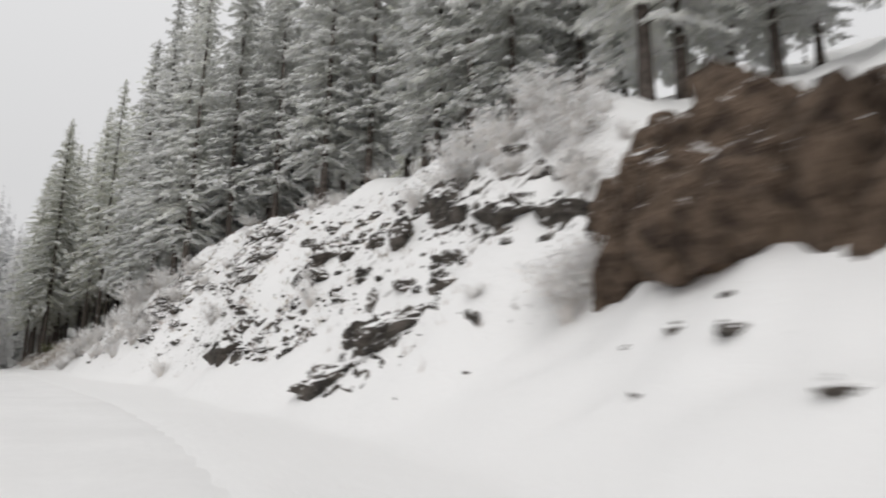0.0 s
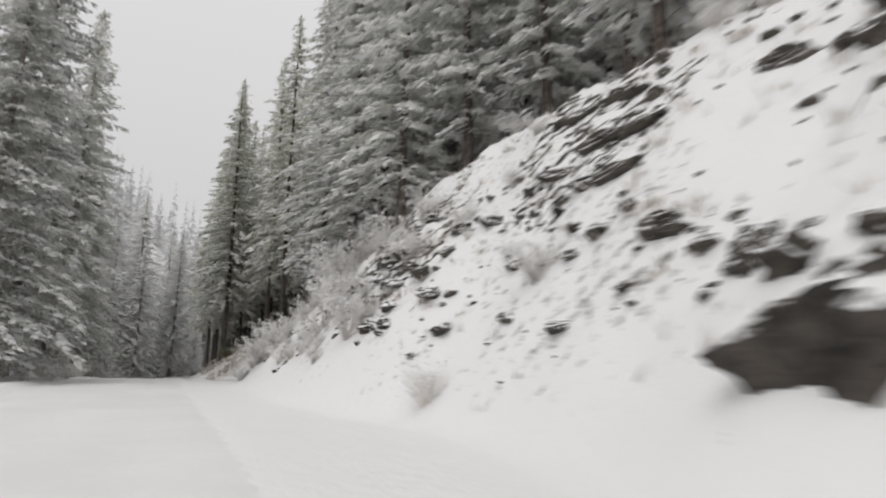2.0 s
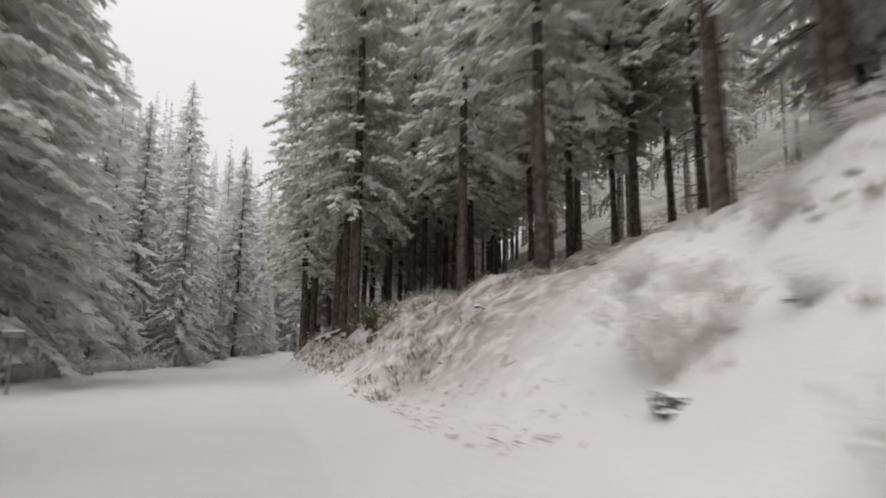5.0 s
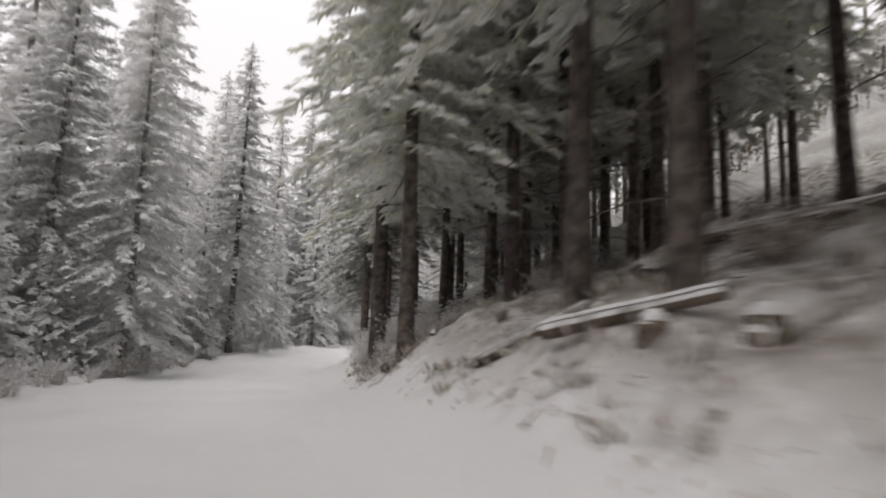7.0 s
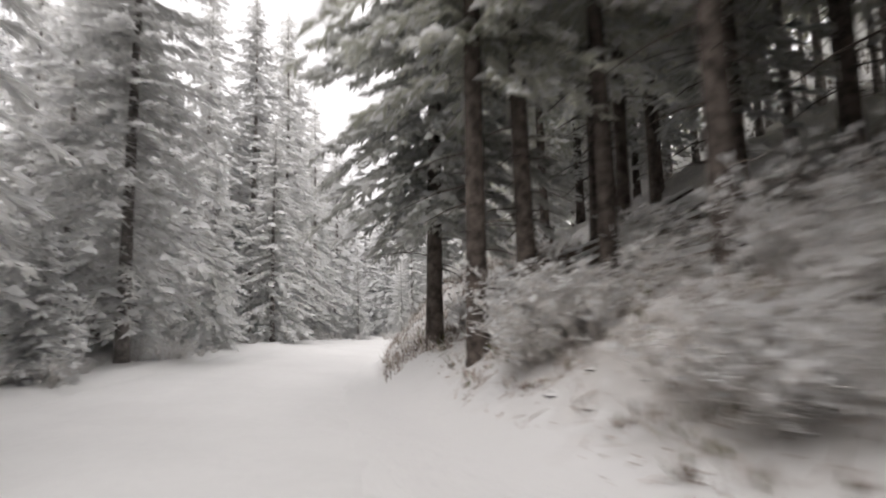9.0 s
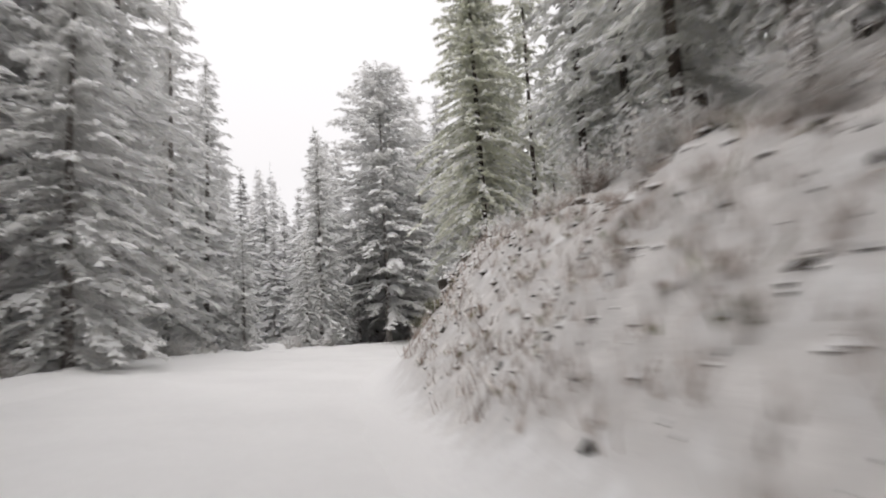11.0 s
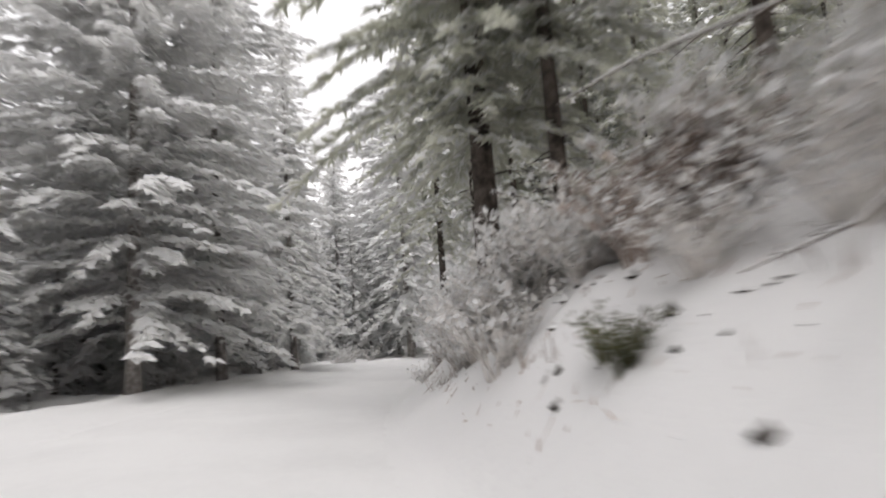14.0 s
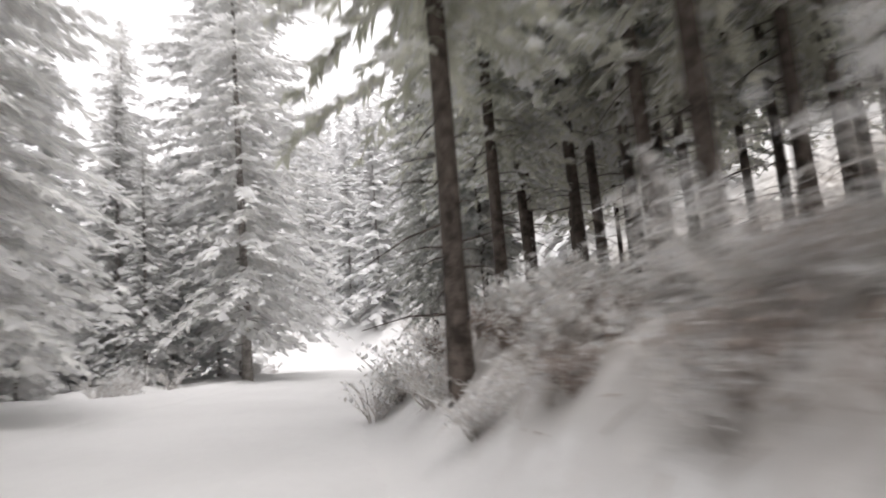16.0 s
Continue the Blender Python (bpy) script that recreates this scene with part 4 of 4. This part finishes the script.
# the cut above the first stretch
for px, py, wide, tall in ((2.0, 26.0, 0.8, 0.6), (2.5, 24.2, 2.1, 1.0), (3.1, 22.9, 1.2, 0.9), (3.2, 19.6, 0.9, 0.8), (3.7, 20.3, 1.0, 0.8), (4.1, 21.0, 0.9, 0.5), (2.7, 16.1, 1.3, 0.9), (2.5, 17.0, 0.7, 0.6), (4.25, 18.9, 1.5, 1.4),
                           (6.3, 14.7, 2.3, 1.2), (7.0, 13.1, 1.9, 1.2), (5.5, 17.2, 1.7, 1.1), (5.2, 19.6, 1.2, 0.7), (1.6, 20.1, 0.55, 0.4), (1.4, 26.4, 0.6, 0.45), (2.4, 20.2, 0.6, 0.35), (3.9, 16.6, 0.9, 0.5), (4.5, 15.2, 1.1, 1.0),
                           (-1.05, 24.8, 2.0, 1.45), (-0.6, 27.0, 0.8, 1.0), (5.3, 23.4, 1.3, 0.7), (4.6, 25.4, 1.2, 0.6), (3.2, 28.4, 1.3, 0.6), (2.2, 30.0, 1.2, 0.6), (5.5, 18.7, 2.0, 1.7), (3.15, 17.6, 0.6, 1.0), (4.4, 12.5, 0.5, 0.55), (5.0, 15.7, 0.8, 0.7), (-0.65, 23.5, 0.6, 0.7), (1.5, 26.4, 0.8, 0.7), (2.5, 28.1, 1.3, 1.0), (-0.3, 27.5, 0.8, 1.0), (-0.75, 29.2, 0.9, 0.5), (0.55, 24.0, 0.9, 0.6), (0.2, 23.2, 0.8, 0.6)):
    boulder(px, py, wide, tall)
# small edges and thin ledges further on
for px, py, wide, tall in ((-1.2, 31.3, 0.7, 0.35), (-0.7, 29.2, 0.7, 0.4), (-0.6, 28.2, 0.5, 0.35), (-2.2, 30.7, 0.6, 0.25), (-2.8, 32.5, 0.45, 0.25), (-1.6, 31.8, 0.4, 0.3), (-0.2, 33.7, 1.6, 0.45), (-0.5, 32.0, 1.3, 0.35), (-1.2, 35.0, 1.2, 0.4),
                           (-0.9, 33.2, 1.0, 0.3), (0.2, 32.6, 1.2, 0.4), (-2.4, 34.2, 0.6, 0.3), (0.6, 34.4, 1.4, 0.5), (-0.4, 36.2, 1.3, 0.4), (-6.2, 38.4, 0.9, 0.55), (-6.8, 41.1, 0.8, 0.5), (-6.0, 42.1, 0.45, 0.4), (-5.9, 40.8, 0.9, 0.5),
                           (-5.5, 38.8, 1.3, 0.35), (-5.5, 38.0, 1.3, 0.45), (-5.2, 39.5, 1.2, 0.35), (-5.0, 38.6, 1.0, 0.3), (-5.6, 37.1, 0.6, 0.35), (-5.3, 40.2, 1.0, 0.35), (-4.4, 36.3, 1.1, 0.4), (-4.1, 34.9, 1.0, 0.35), (-4.6, 37.6, 1.2, 0.35),
                           (-4.9, 41.2, 1.0, 0.4), (-4.2, 40.0, 1.1, 0.4), (-3.4, 38.0, 1.2, 0.45), (-2.6, 36.6, 1.1, 0.4), (-6.2, 39.6, 0.6, 0.4), (-12.6, 53.0, 0.5, 0.35), (-10.4, 45.3, 0.4, 0.25), (-12.3, 51.5, 0.45, 0.3), (-12.5, 54.2, 0.9, 0.55),
                           (-14.8, 57.7, 0.5, 0.4), (-8.4, 46.6, 1.2, 0.9), (-8.9, 45.0, 1.1, 0.8), (-9.6, 46.4, 0.6, 0.5), (-7.2, 43.4, 0.7, 0.4), (-28.0, 129.9, 0.8, 0.5), (-27.5, 131.0, 0.6, 0.4), (-28.7, 127.6, 0.5, 0.3), (-26.9, 132.4, 0.5, 0.3), (-24.7, 137.2, 0.8, 0.9), (-28.4, 129.0, 0.9, 0.6), (-28.3, 128.2, 0.7, 0.6), (-27.1, 127.4, 0.9, 0.7)):
    boulder(px, py, wide, tall, 0.5 + 0.3 * wide)
for px, py, size in ((5.25, 6.8, 0.2), (5.2, 5.8, 0.22), (4.55, 3.9, 0.2), (5.0, 7.6, 0.1), (4.3, 6.4, 0.07), (3.9, 11.35, 0.1), (2.65, 12.0, 0.06), (5.6, 6.3, 0.12), (-22.2, 80.6, 0.5), (-26.5, 133.5, 0.16), (-28.0, 129.7, 0.14), (-28.5, 127.9, 0.12), (-26.0, 136.2, 0.2), (-19.8, 148.9, 0.3)):
    rock(px, py, size, 1.25)


def ledge(p, q, thick, deep=0.55):
    """A long rock lying between two places, half sunk in the bank."""
    p, q = Vector(p), Vector(q)
    w = q - p
    ob = new("rock", random.choice(BOULDERS))
    turn = w.to_track_quat("X", "Z").to_matrix().to_4x4()
    ob.matrix_basis = Matrix.Translation(p.lerp(q, 0.5)) @ turn @ Matrix.Diagonal((w.length * 0.62, deep, thick, 1))
    tagged(ob, "long dark rock jutting from the bank under snow", "rock", "rocks on the bank")


ledge((2.4, 14.7, 1.65), (4.7, 14.2, 2.9), 0.72, 0.65)
ledge((2.4, 15.0, 1.95), (3.4, 14.6, 2.55), 0.6, 0.5)
ledge((1.0, 16.0, 0.85), (2.5, 15.2, 1.25), 0.62, 0.65)


def rock_belt(count, s_from, s_to, d_from, d_to, low, high):
    for n in range(count):
        px, py = spot(random.uniform(s_from, s_to), random.uniform(d_from, d_to))
        rock(px, py, low + (high - low) * random.random() ** 2.5, random.uniform(1, 1.5))


rock_belt(70, 14, 58, 6.0, 11.5, 0.06, 0.24)
rock_belt(16, 118, 152, 2.4, 5, 0.05, 0.16)
rock_belt(14, 70, 105, 3.4, 8, 0.10, 0.3)
# rubble spilled at the foot of the cut
for n in range(110):
    f, up = random.random(), 1.9 * random.random() ** 1.4
    rock(-0.75 + 1.7 * f + 0.94 * up, 23.9 - 4.6 * f + 0.33 * up, 0.05 + 0.19 * random.random() ** 1.8, random.uniform(1, 1.6))


def strewn_stones():
    verts, faces = [], []
    for me, m in STREWN:
        i = len(verts)
        verts.extend(tuple(m @ v.co) for v in me.vertices)
        faces.extend(tuple(i + j for j in p.vertices) for p in me.polygons)
    tagged(new("strewn_stones", mesh_of("strewn_stones", verts, faces, [ROCK])), "small dark stones sticking out of the snowy bank", "stones", kind="stuff")


strewn_stones()


CLIFF_BLOCKS = [rock_mesh("rock_block", 61 + n, 5, 0.24, CLIFF, 1.0, 26) for n in range(5)]


def outcrop(px, py, pz, sx, sy, sz, turn, seed, label):
    """A cliff of jammed blocks, with shrubs of snow on its ledges."""
    rng = random.Random(seed)
    root = new("rock_outcrop", None)
    root.empty_display_size = 0.3
    root.matrix_basis = pose(px, py, ground(px, py), 0, 0, turn)
    tagged(root, label, "rock outcrop", "rock outcrops")
    low = pz - ground(px, py)
    for n in range(7 if sy > 2.2 else 4):
        f = (n + 0.5) / (7 if sy > 2.2 else 4) * 2 - 1
        ob = part("rock_block", CLIFF_BLOCKS[(n + seed) % 5], root)
        tall = sz * rng.uniform(0.75, 1.1)
        ob.matrix_basis = pose(rng.uniform(-0.25, 0.25) * sx, f * sy * 0.9, low - 0.15 * sz + rng.uniform(-0.2, 0.2), rng.uniform(-14, 14), rng.uniform(-14, 14), rng.uniform(0, 360)) @ Matrix.Diagonal((sx * rng.uniform(0.75, 1.0), sx * rng.uniform(0.7, 1.0), tall, 1))


outcrop(7.75, 7.7, 4.2, 2.2, 3.3, 2.9, 2, 21, "steep brown rock face cut into the snowy bank")
outcrop(8.2, 0.6, 4.4, 2.2, 3.2, 2.8, 2, 27, "brown rock face with snow on its ledges")
outcrop(-8.1, 45.5, 4.0, 0.85, 1.0, 1.6, 15, 25, "upright dark rock knob on the bank")


def crag(s0, s1, d0, d1, step, dip, seed, label):
    """Bedded rock breaking through the bank: steep dark risers between snow-covered treads, frayed out at its rim."""
    ss, dd = np.meshgrid(np.arange(s0, s1, 0.09), np.arange(d0, d1, 0.07))
    k = np.searchsorted(ALONG, ss.ravel()).clip(1, len(ALONG) - 1)
    along = ss.ravel() - ALONG[k]
    px = SPINE[k, 0] + along * TANGENT[k, 0] + dd.ravel() * TANGENT[k, 1]
    py = SPINE[k, 1] + along * TANGENT[k, 1] - dd.ravel() * TANGENT[k, 0]
    base = height(px, py)
    sway = 0.55 * waves(px, py, 2.3, seed) + 0.28 * waves(px, py, 0.9, seed + 3) + 0.10 * waves(px, py, 0.4, seed + 5)
    q = (base + dip * ss.ravel()) / step + sway
    f = q - np.floor(q)
    t = ((f - 0.66) / 0.26).clip(0, 1)
    stepped = (np.floor(q) + 0.25 * f + 0.75 * t * t * (3 - 2 * t) - sway) * step - dip * ss.ravel()
    u = ((ss.ravel() - s0) / (s1 - s0) * 2 - 1) ** 2 + ((dd.ravel() - d0) / (d1 - d0) * 2 - 1) ** 2
    share = ((0.85 - u + 0.55 * waves(px, py, 1.7, seed + 7)) / 0.35).clip(0, 1)
    crumb = 0.05 * waves(px, py, 0.33, seed + 9) + 0.03 * waves(px, py, 0.21, seed + 11)
    z = base - 0.14 + share * (0.20 + (stepped - base).clip(-0.5, 0.6) + crumb)
    ny, nx = ss.shape
    i = np.arange(nx * ny).reshape(ny, nx)
    quads = np.stack([i[:-1, :-1], i[:-1, 1:], i[1:, 1:], i[1:, :-1]], -1).reshape(-1, 4)
    kept = quads[(share[quads] > 0).any(1)]
    used, flat = np.unique(kept, return_inverse=True)
    me = mesh_of("rock_outcrop", np.column_stack([px, py, z])[used].tolist(), flat.reshape(-1, 4)[:, ::-1].tolist(), [ROCK])
    tagged(new("rock_outcrop", me), label, "rock outcrop", "rock outcrops")


crag(35.5, 45.0, 4.8, 9.6, 0.50, 0.30, 3, "dark bedded rock stepping down the bank under snow")
crag(29.0, 36.0, 7.6, 11.2, 0.42, 0.25, 5, "thin dark rock beds showing through snow near the brow")
crag(19.5, 26.0, 7.4, 10.4, 0.60, 0.15, 7, "craggy brown rock with snow on its steps")
crag(9.8, 17.5, 7.8, 10.4, 0.75, 0.10, 9, "brown rock ledge under a cap of snow")
crag(11.5, 16.5, 4.4, 7.2, 0.55, -0.25, 11, "low dark rock rib running down to the verge")
crag(45.6, 49.6, 4.2, 6.4, 0.85, 0.20, 13, "dark broken rock among frosted shrubs")
crag(134.5, 138.5, 3.4, 4.6, 0.40, 0.20, 15, "small dark rocks breaking through the bank's edge")


# ---- stones and stalks too small to count ----
def scree():
    rng = random.Random(9)
    verts, faces = [], []
    for n in range(3000):
        if n >= 2000:
            s, d = rng.uniform(110, 139), 1.9 + 3.8 * rng.random() ** 0.8
        elif n < 1500:
            s, d = rng.uniform(12, 60), 12.0 - 6.5 * rng.random() ** 1.4
            if n % 3:
                continue
        elif n < 1850:
            s, d = rng.uniform(112, 154), rng.uniform(2.3, 5.5)
        else:
            s, d = rng.uniform(66, 108), rng.uniform(3, 9)
        px, py = spot(s, d)
        r = (0.03 if n < 2000 else 0.02) + (0.09 if n < 2000 else 0.06) * rng.random() ** 2
        c = Vector((px, py, ground(px, py) - r * 0.1))
        i = len(verts)
        for w in ((1, 0, 0), (0, 1, 0), (-1, 0, 0), (0, -1, 0), (0, 0, 0.8), (0, 0, -0.9)):
            verts.append(tuple(c + Vector(w) * r * rng.uniform(0.7, 1.5)))
        for a in range(4):
            b = (a + 1) % 4
            faces.extend([(i + a, i + b, i + 4), (i + b, i + a, i + 5)])
    tagged(new("scree", mesh_of("scree", verts, faces, [ROCK])), "small dark stones scattered over the snowy bank", "stones", kind="stuff")


scree()


def bank_tufts():
    """Low snow-dusted tufts of heath and twigs between the rocks, too many to count."""
    rng = random.Random(19)
    verts, faces, index = [], [], []
    for n in range(2900):
        if n < 1000:
            s, d = rng.uniform(16, 62), 4.6 + 6.0 * rng.random() ** 1.2
        elif n < 1500:
            s, d = rng.uniform(112, 134), 2.0 + 4.5 * rng.random()
        else:
            s, d = rng.uniform(66, 112), 2.8 + 6.0 * rng.random() ** 1.2
        if n < 1000 and d < by_run(s, (16, 5.4), (25, 5.4), (30, 6.6), (36, 5.6), (62, 5.0)) + 0.6 * rng.random():
            continue
        px, py = spot(s, d)
        if waves(px, py, 3.4, 23) < (0.05 if n < 1500 else -0.25):
            continue
        z, size = ground(px, py), rng.uniform(0.10, 0.34)
        for k in range(16):
            a, lean = rng.uniform(0, 6.28), rng.uniform(0.3, 1.4)
            p = Vector((px + rng.uniform(-0.5, 0.5) * size, py + rng.uniform(-0.5, 0.5) * size, z - 0.02))
            w = Vector((math.cos(a) * lean, math.sin(a) * lean, 1)) * size * rng.uniform(0.5, 1.1)
            side = Vector((-math.sin(a), math.cos(a), 0)) * rng.uniform(0.008, 0.02)
            i = len(verts)
            verts.extend([tuple(p), tuple(p + w * 0.6 + side), tuple(p + w), tuple(p + w * 0.6 - side)])
            faces.append((i, i + 1, i + 2, i + 3))
            index.append(rng.choice((0, 0, 1, 2, 2)))
    tagged(new("bank_tufts", mesh_of("bank_tufts", verts, faces, [TWIG_BROWN, OLIVE, TWIG], index)), "low olive and grey tufts dusted with snow on the bank", "brush", kind="stuff")


bank_tufts()


def stalks():
    rng = random.Random(10)
    verts, faces = [], []
    for n in range(1800):
        if n >= 900:
            s, d = rng.uniform(110, 135), rng.uniform(1.9, 6)
        elif n < 450:
            s, d = rng.uniform(10, 62), rng.uniform(5.0, 12)
        elif n < 600:
            s, d = rng.uniform(112, 160), rng.uniform(1.8, 6)
        elif n < 750:
            s, d = rng.uniform(66, 108), rng.uniform(2.8, 9)
        else:
            s, d = rng.uniform(155, 185), rng.uniform(2, 6)
        px, py = spot(s, d)
        z = ground(px, py)
        for k in range(7):
            a, long = rng.uniform(0, 6.28), rng.uniform(0.12, 0.4)
            w = Vector((math.cos(a) * 0.6, math.sin(a) * 0.6, 1)) * long
            side = Vector((-math.sin(a), math.cos(a), 0)) * 0.008
            i = len(verts)
            p = Vector((px + rng.uniform(-0.1, 0.1), py + rng.uniform(-0.1, 0.1), z - 0.03))
            verts.extend([tuple(p - side), tuple(p + side), tuple(p + w)])
            faces.append((i, i + 1, i + 2))
    tagged(new("dead_stalks", mesh_of("dead_stalks", verts, faces, [TWIG_BROWN])), "dry brown grass stalks poking through snow", "grass", kind="stuff")


stalks()


def litter():
    rng = random.Random(12)
    verts, faces = [], []
    for n in range(8600):
        if n >= 3600:
            s, d = rng.uniform(60, 112), 2.6 + 8 * rng.random() ** 1.2
        elif n < 2200:
            s, d = rng.uniform(64, 116), 2.9 + 7 * rng.random() ** 1.3
        elif n < 3200:
            s, d = rng.uniform(148, 182), 2.0 + 6 * rng.random() ** 1.3
        else:
            s, d = rng.uniform(112, 150), rng.uniform(2.4, 6)
        px, py = spot(s, d)
        a, long, half = rng.uniform(0, 6.28), 0.05 + 0.3 * rng.random() ** 3, rng.uniform(0.006, 0.018)
        q = (px + math.cos(a) * long, py + math.sin(a) * long)
        z0, z1 = ground(px, py) + 0.012, ground(*q) + 0.012 + 0.05 * rng.random()
        cx, cy, i = -math.sin(a) * half, math.cos(a) * half, len(verts)
        verts.extend([(px - cx, py - cy, z0), (px + cx, py + cy, z0), (q[0], q[1], z1), ((px + q[0]) / 2, (py + q[1]) / 2, (z0 + z1) / 2 + half)])
        faces.extend([(i, i + 1, i + 3), (i + 1, i + 2, i + 3), (i + 2, i, i + 3)])
    tagged(new("forest_litter", mesh_of("forest_litter", verts, faces, [TWIG_BROWN])), "broken twigs and bark bits strewn on the snow", "litter", kind="stuff")


litter()


# ---- fallen timber in the grove ----
def log(x0, y0, x1, y1, radius, lift=0.0):
    rng = random.Random(int(x0 * 10) + 500)
    verts, faces = [], []
    pts, radii = [], []
    for k in range(9):
        f = k / 8
        px, py = x0 + (x1 - x0) * f, y0 + (y1 - y0) * f
        pts.append((px, py, ground(x0, y0) * (1 - f) + ground(x1, y1) * f + radius * 0.7 + lift))
        radii.append(radius * (1 - 0.35 * f) * rng.uniform(0.93, 1.07))
    rise = max(0.0, max(ground(p[0], p[1]) + 0.5 * radius - p[2] for p in pts))
    pts = [(p[0], p[1], p[2] + rise) for p in pts]
    tube(pts, radii, 9, verts, faces)
    faces.append(tuple(range(8, -1, -1)))
    root = new("fallen_log", mesh_of("fallen_log", verts, faces, [DEADWOOD], None, False))
    tagged(root, "fallen tree trunk lying on the forest floor under snow", "log", "fallen logs")
    verts, faces = [], []
    for k in range(9):
        p, r = pts[k], radii[k]
        side = Vector((-(y1 - y0), x1 - x0, 0)).normalized()
        for c in (-0.75, -0.4, 0, 0.4, 0.75):
            verts.append(tuple(Vector(p) + side * c * r + Vector((0, 0, math.sqrt(1 - c * c) * r + 0.05 * (1 - c * c) + (0.004 if abs(c) > 0.7 else 0)))))
    for k in range(8):
        for c in range(4):
            a = k * 5 + c
            faces.append((a, a + 1, a + 6, a + 5))
    part("snow_cover", mesh_of("snow_cover", verts, faces, [SNOW], None, True), root, "strip of snow along the log")


log(-24.95, 80.6, -23.6, 78.5, 0.10)
log(-24.15, 78.4, -22.7, 76.6, 0.11)
log(-21.4, 80.6, -18.6, 77.8, 0.11)
log(-27.1, 88.7, -26.85, 84.4, 0.17)
log(-27.3, 91.4, -26.0, 89.4, 0.08)
log(-28.3, 95.1, -26.6, 95.0, 0.10)
log(-29.1, 106.2, -25.4, 102.4, 0.10)
log(-29.0, 104.6, -25.6, 101.9, 0.09)
log(-28.6, 106.9, -24.6, 103.2, 0.09)
log(-27.5, 100.0, -26.2, 99.2, 0.12)
log(-28.6, 106.8, -22.8, 107.8, 0.12)


def stump(px, py, tall, radius):
    verts, faces = [], []
    z = ground(px, py)
    tube([(px, py, z - 0.2), (px, py, z + 0.1), (px + 0.02, py, z + tall * 0.6), (px + 0.02, py, z + tall)], [radius * 1.3, radius * 1.1, radius, radius * 0.95], 11, verts, faces)
    root = new("stump", mesh_of("stump", verts, faces, [DEADWOOD], None, False))
    tagged(root, "old reddish brown tree stump capped with snow", "stump", "stumps")
    verts, faces = [], []
    tube([(px + 0.02, py, z + tall + 0.004), (px + 0.02, py, z + tall + 0.06), (px + 0.02, py, z + tall + 0.12)], [radius * 0.95, radius * 0.9, radius * 0.45], 11, verts, faces)
    part("snow_cap", mesh_of("snow_cap", verts, faces, [SNOW], None, True), root, "rounded cap of snow")


stump(-22.5, 76.3, 0.26, 0.17)
stump(-23.3, 76.9, 0.14, 0.13)


# ---- thin dead saplings bowed down by snow ----
def bowed_sapling(points, radius):
    root = new("bowed_sapling", None)
    root.empty_display_size = 0.1
    base = Vector(points[0])
    root.matrix_basis = Matrix.Translation(base)
    tagged(root, "thin bare sapling bowed over and lined with snow", "sapling", "bowed saplings")
    path = [Vector(p) - base for p in points]
    radii = [radius * (1 - 0.75 * k / (len(path) - 1)) for k in range(len(path))]
    verts, faces = [], []
    tube(path, radii, 6, verts, faces)
    rng = random.Random(len(points) + int(100 * radius))
    for k in range(9):
        f = rng.uniform(0.2, 0.98) * (len(path) - 1)
        p = path[int(f)].lerp(path[min(int(f) + 1, len(path) - 1)], f % 1)
        w = Vector((rng.uniform(-1, 1), rng.uniform(-1, 1), rng.uniform(-0.5, 0.5))).normalized() * rng.uniform(0.2, 0.5)
        tube([p, p + w * 0.5, p + w + Vector((0, 0, -0.06))], [0.3 * radius, 0.22 * radius, 0.08 * radius], 3, verts, faces)
    part("stem", mesh_of("stem", verts, faces, [DEADWOOD], None, True), root)
    verts, faces = [], []
    tube([p + Vector((0, 0, 0.9 * r)) for p, r in zip(path, radii)], [1.05 * r for r in radii], 6, verts, faces)
    part("snow_cover", mesh_of("snow_cover", verts, faces, [SNOW], None, True), root, "line of snow along the stem")


bowed_sapling([(-23.4, 136.9, ground(-23.4, 136.9)), (-23.7, 137.2, 3.98), (-24.2, 138.0, 3.9), (-24.35, 139.2, 3.72), (-24.9, 140.2, 3.52), (-25.2, 140.8, 3.3)], 0.028)
bowed_sapling([(-23.1, 137.3, ground(-23.1, 137.3)), (-23.35, 137.6, 4.15), (-23.75, 138.2, 4.1), (-24.0, 139.0, 3.9), (-24.3, 139.7, 3.7)], 0.02)
bowed_sapling([(-23.9, 138.0, ground(-23.9, 138.0)), (-24.1, 138.3, ground(-23.9, 138.0) + 0.12), (-24.5, 138.9, ground(-24.5, 138.9) + 0.25), (-25.0, 139.5, ground(-25.0, 139.5) + 0.3)], 0.025)


# ---- marker post beside the road ----
def marker_post(px, py):
    z = ground(px, py)
    root = new("marker_post", None)
    root.empty_display_size = 0.2
    root.matrix_basis = pose(px, py, z, 0, 0, 25)
    tagged(root, "thin metal marker post with a small snow-topped crosspiece", "post")
    for name, dims, at, mat in (("post", (0.05, 0.04, 1.5), (0, 0, 0.6), STEEL), ("crosspiece", (0.42, 0.03, 0.10), (0, 0.036, 1.28), STEEL), ("snow_cap", (0.44, 0.07, 0.05), (0, 0.03, 1.382), SNOW)):
        bm = bmesh.new()
        bmesh.ops.create_cube(bm, size=1)
        for v in bm.verts:
            v.co = Vector((v.co.x * dims[0] + at[0], v.co.y * dims[1] + at[1], v.co.z * dims[2] + at[2]))
        bmesh.ops.bevel(bm, geom=bm.edges[:], offset=min(dims) * 0.25, segments=2, affect="EDGES")
        me = bpy.data.meshes.new(name)
        bm.to_mesh(me)
        bm.free()
        me.materials.append(mat)
        part(name, me, root)


marker_post(-27.1, 63.4)
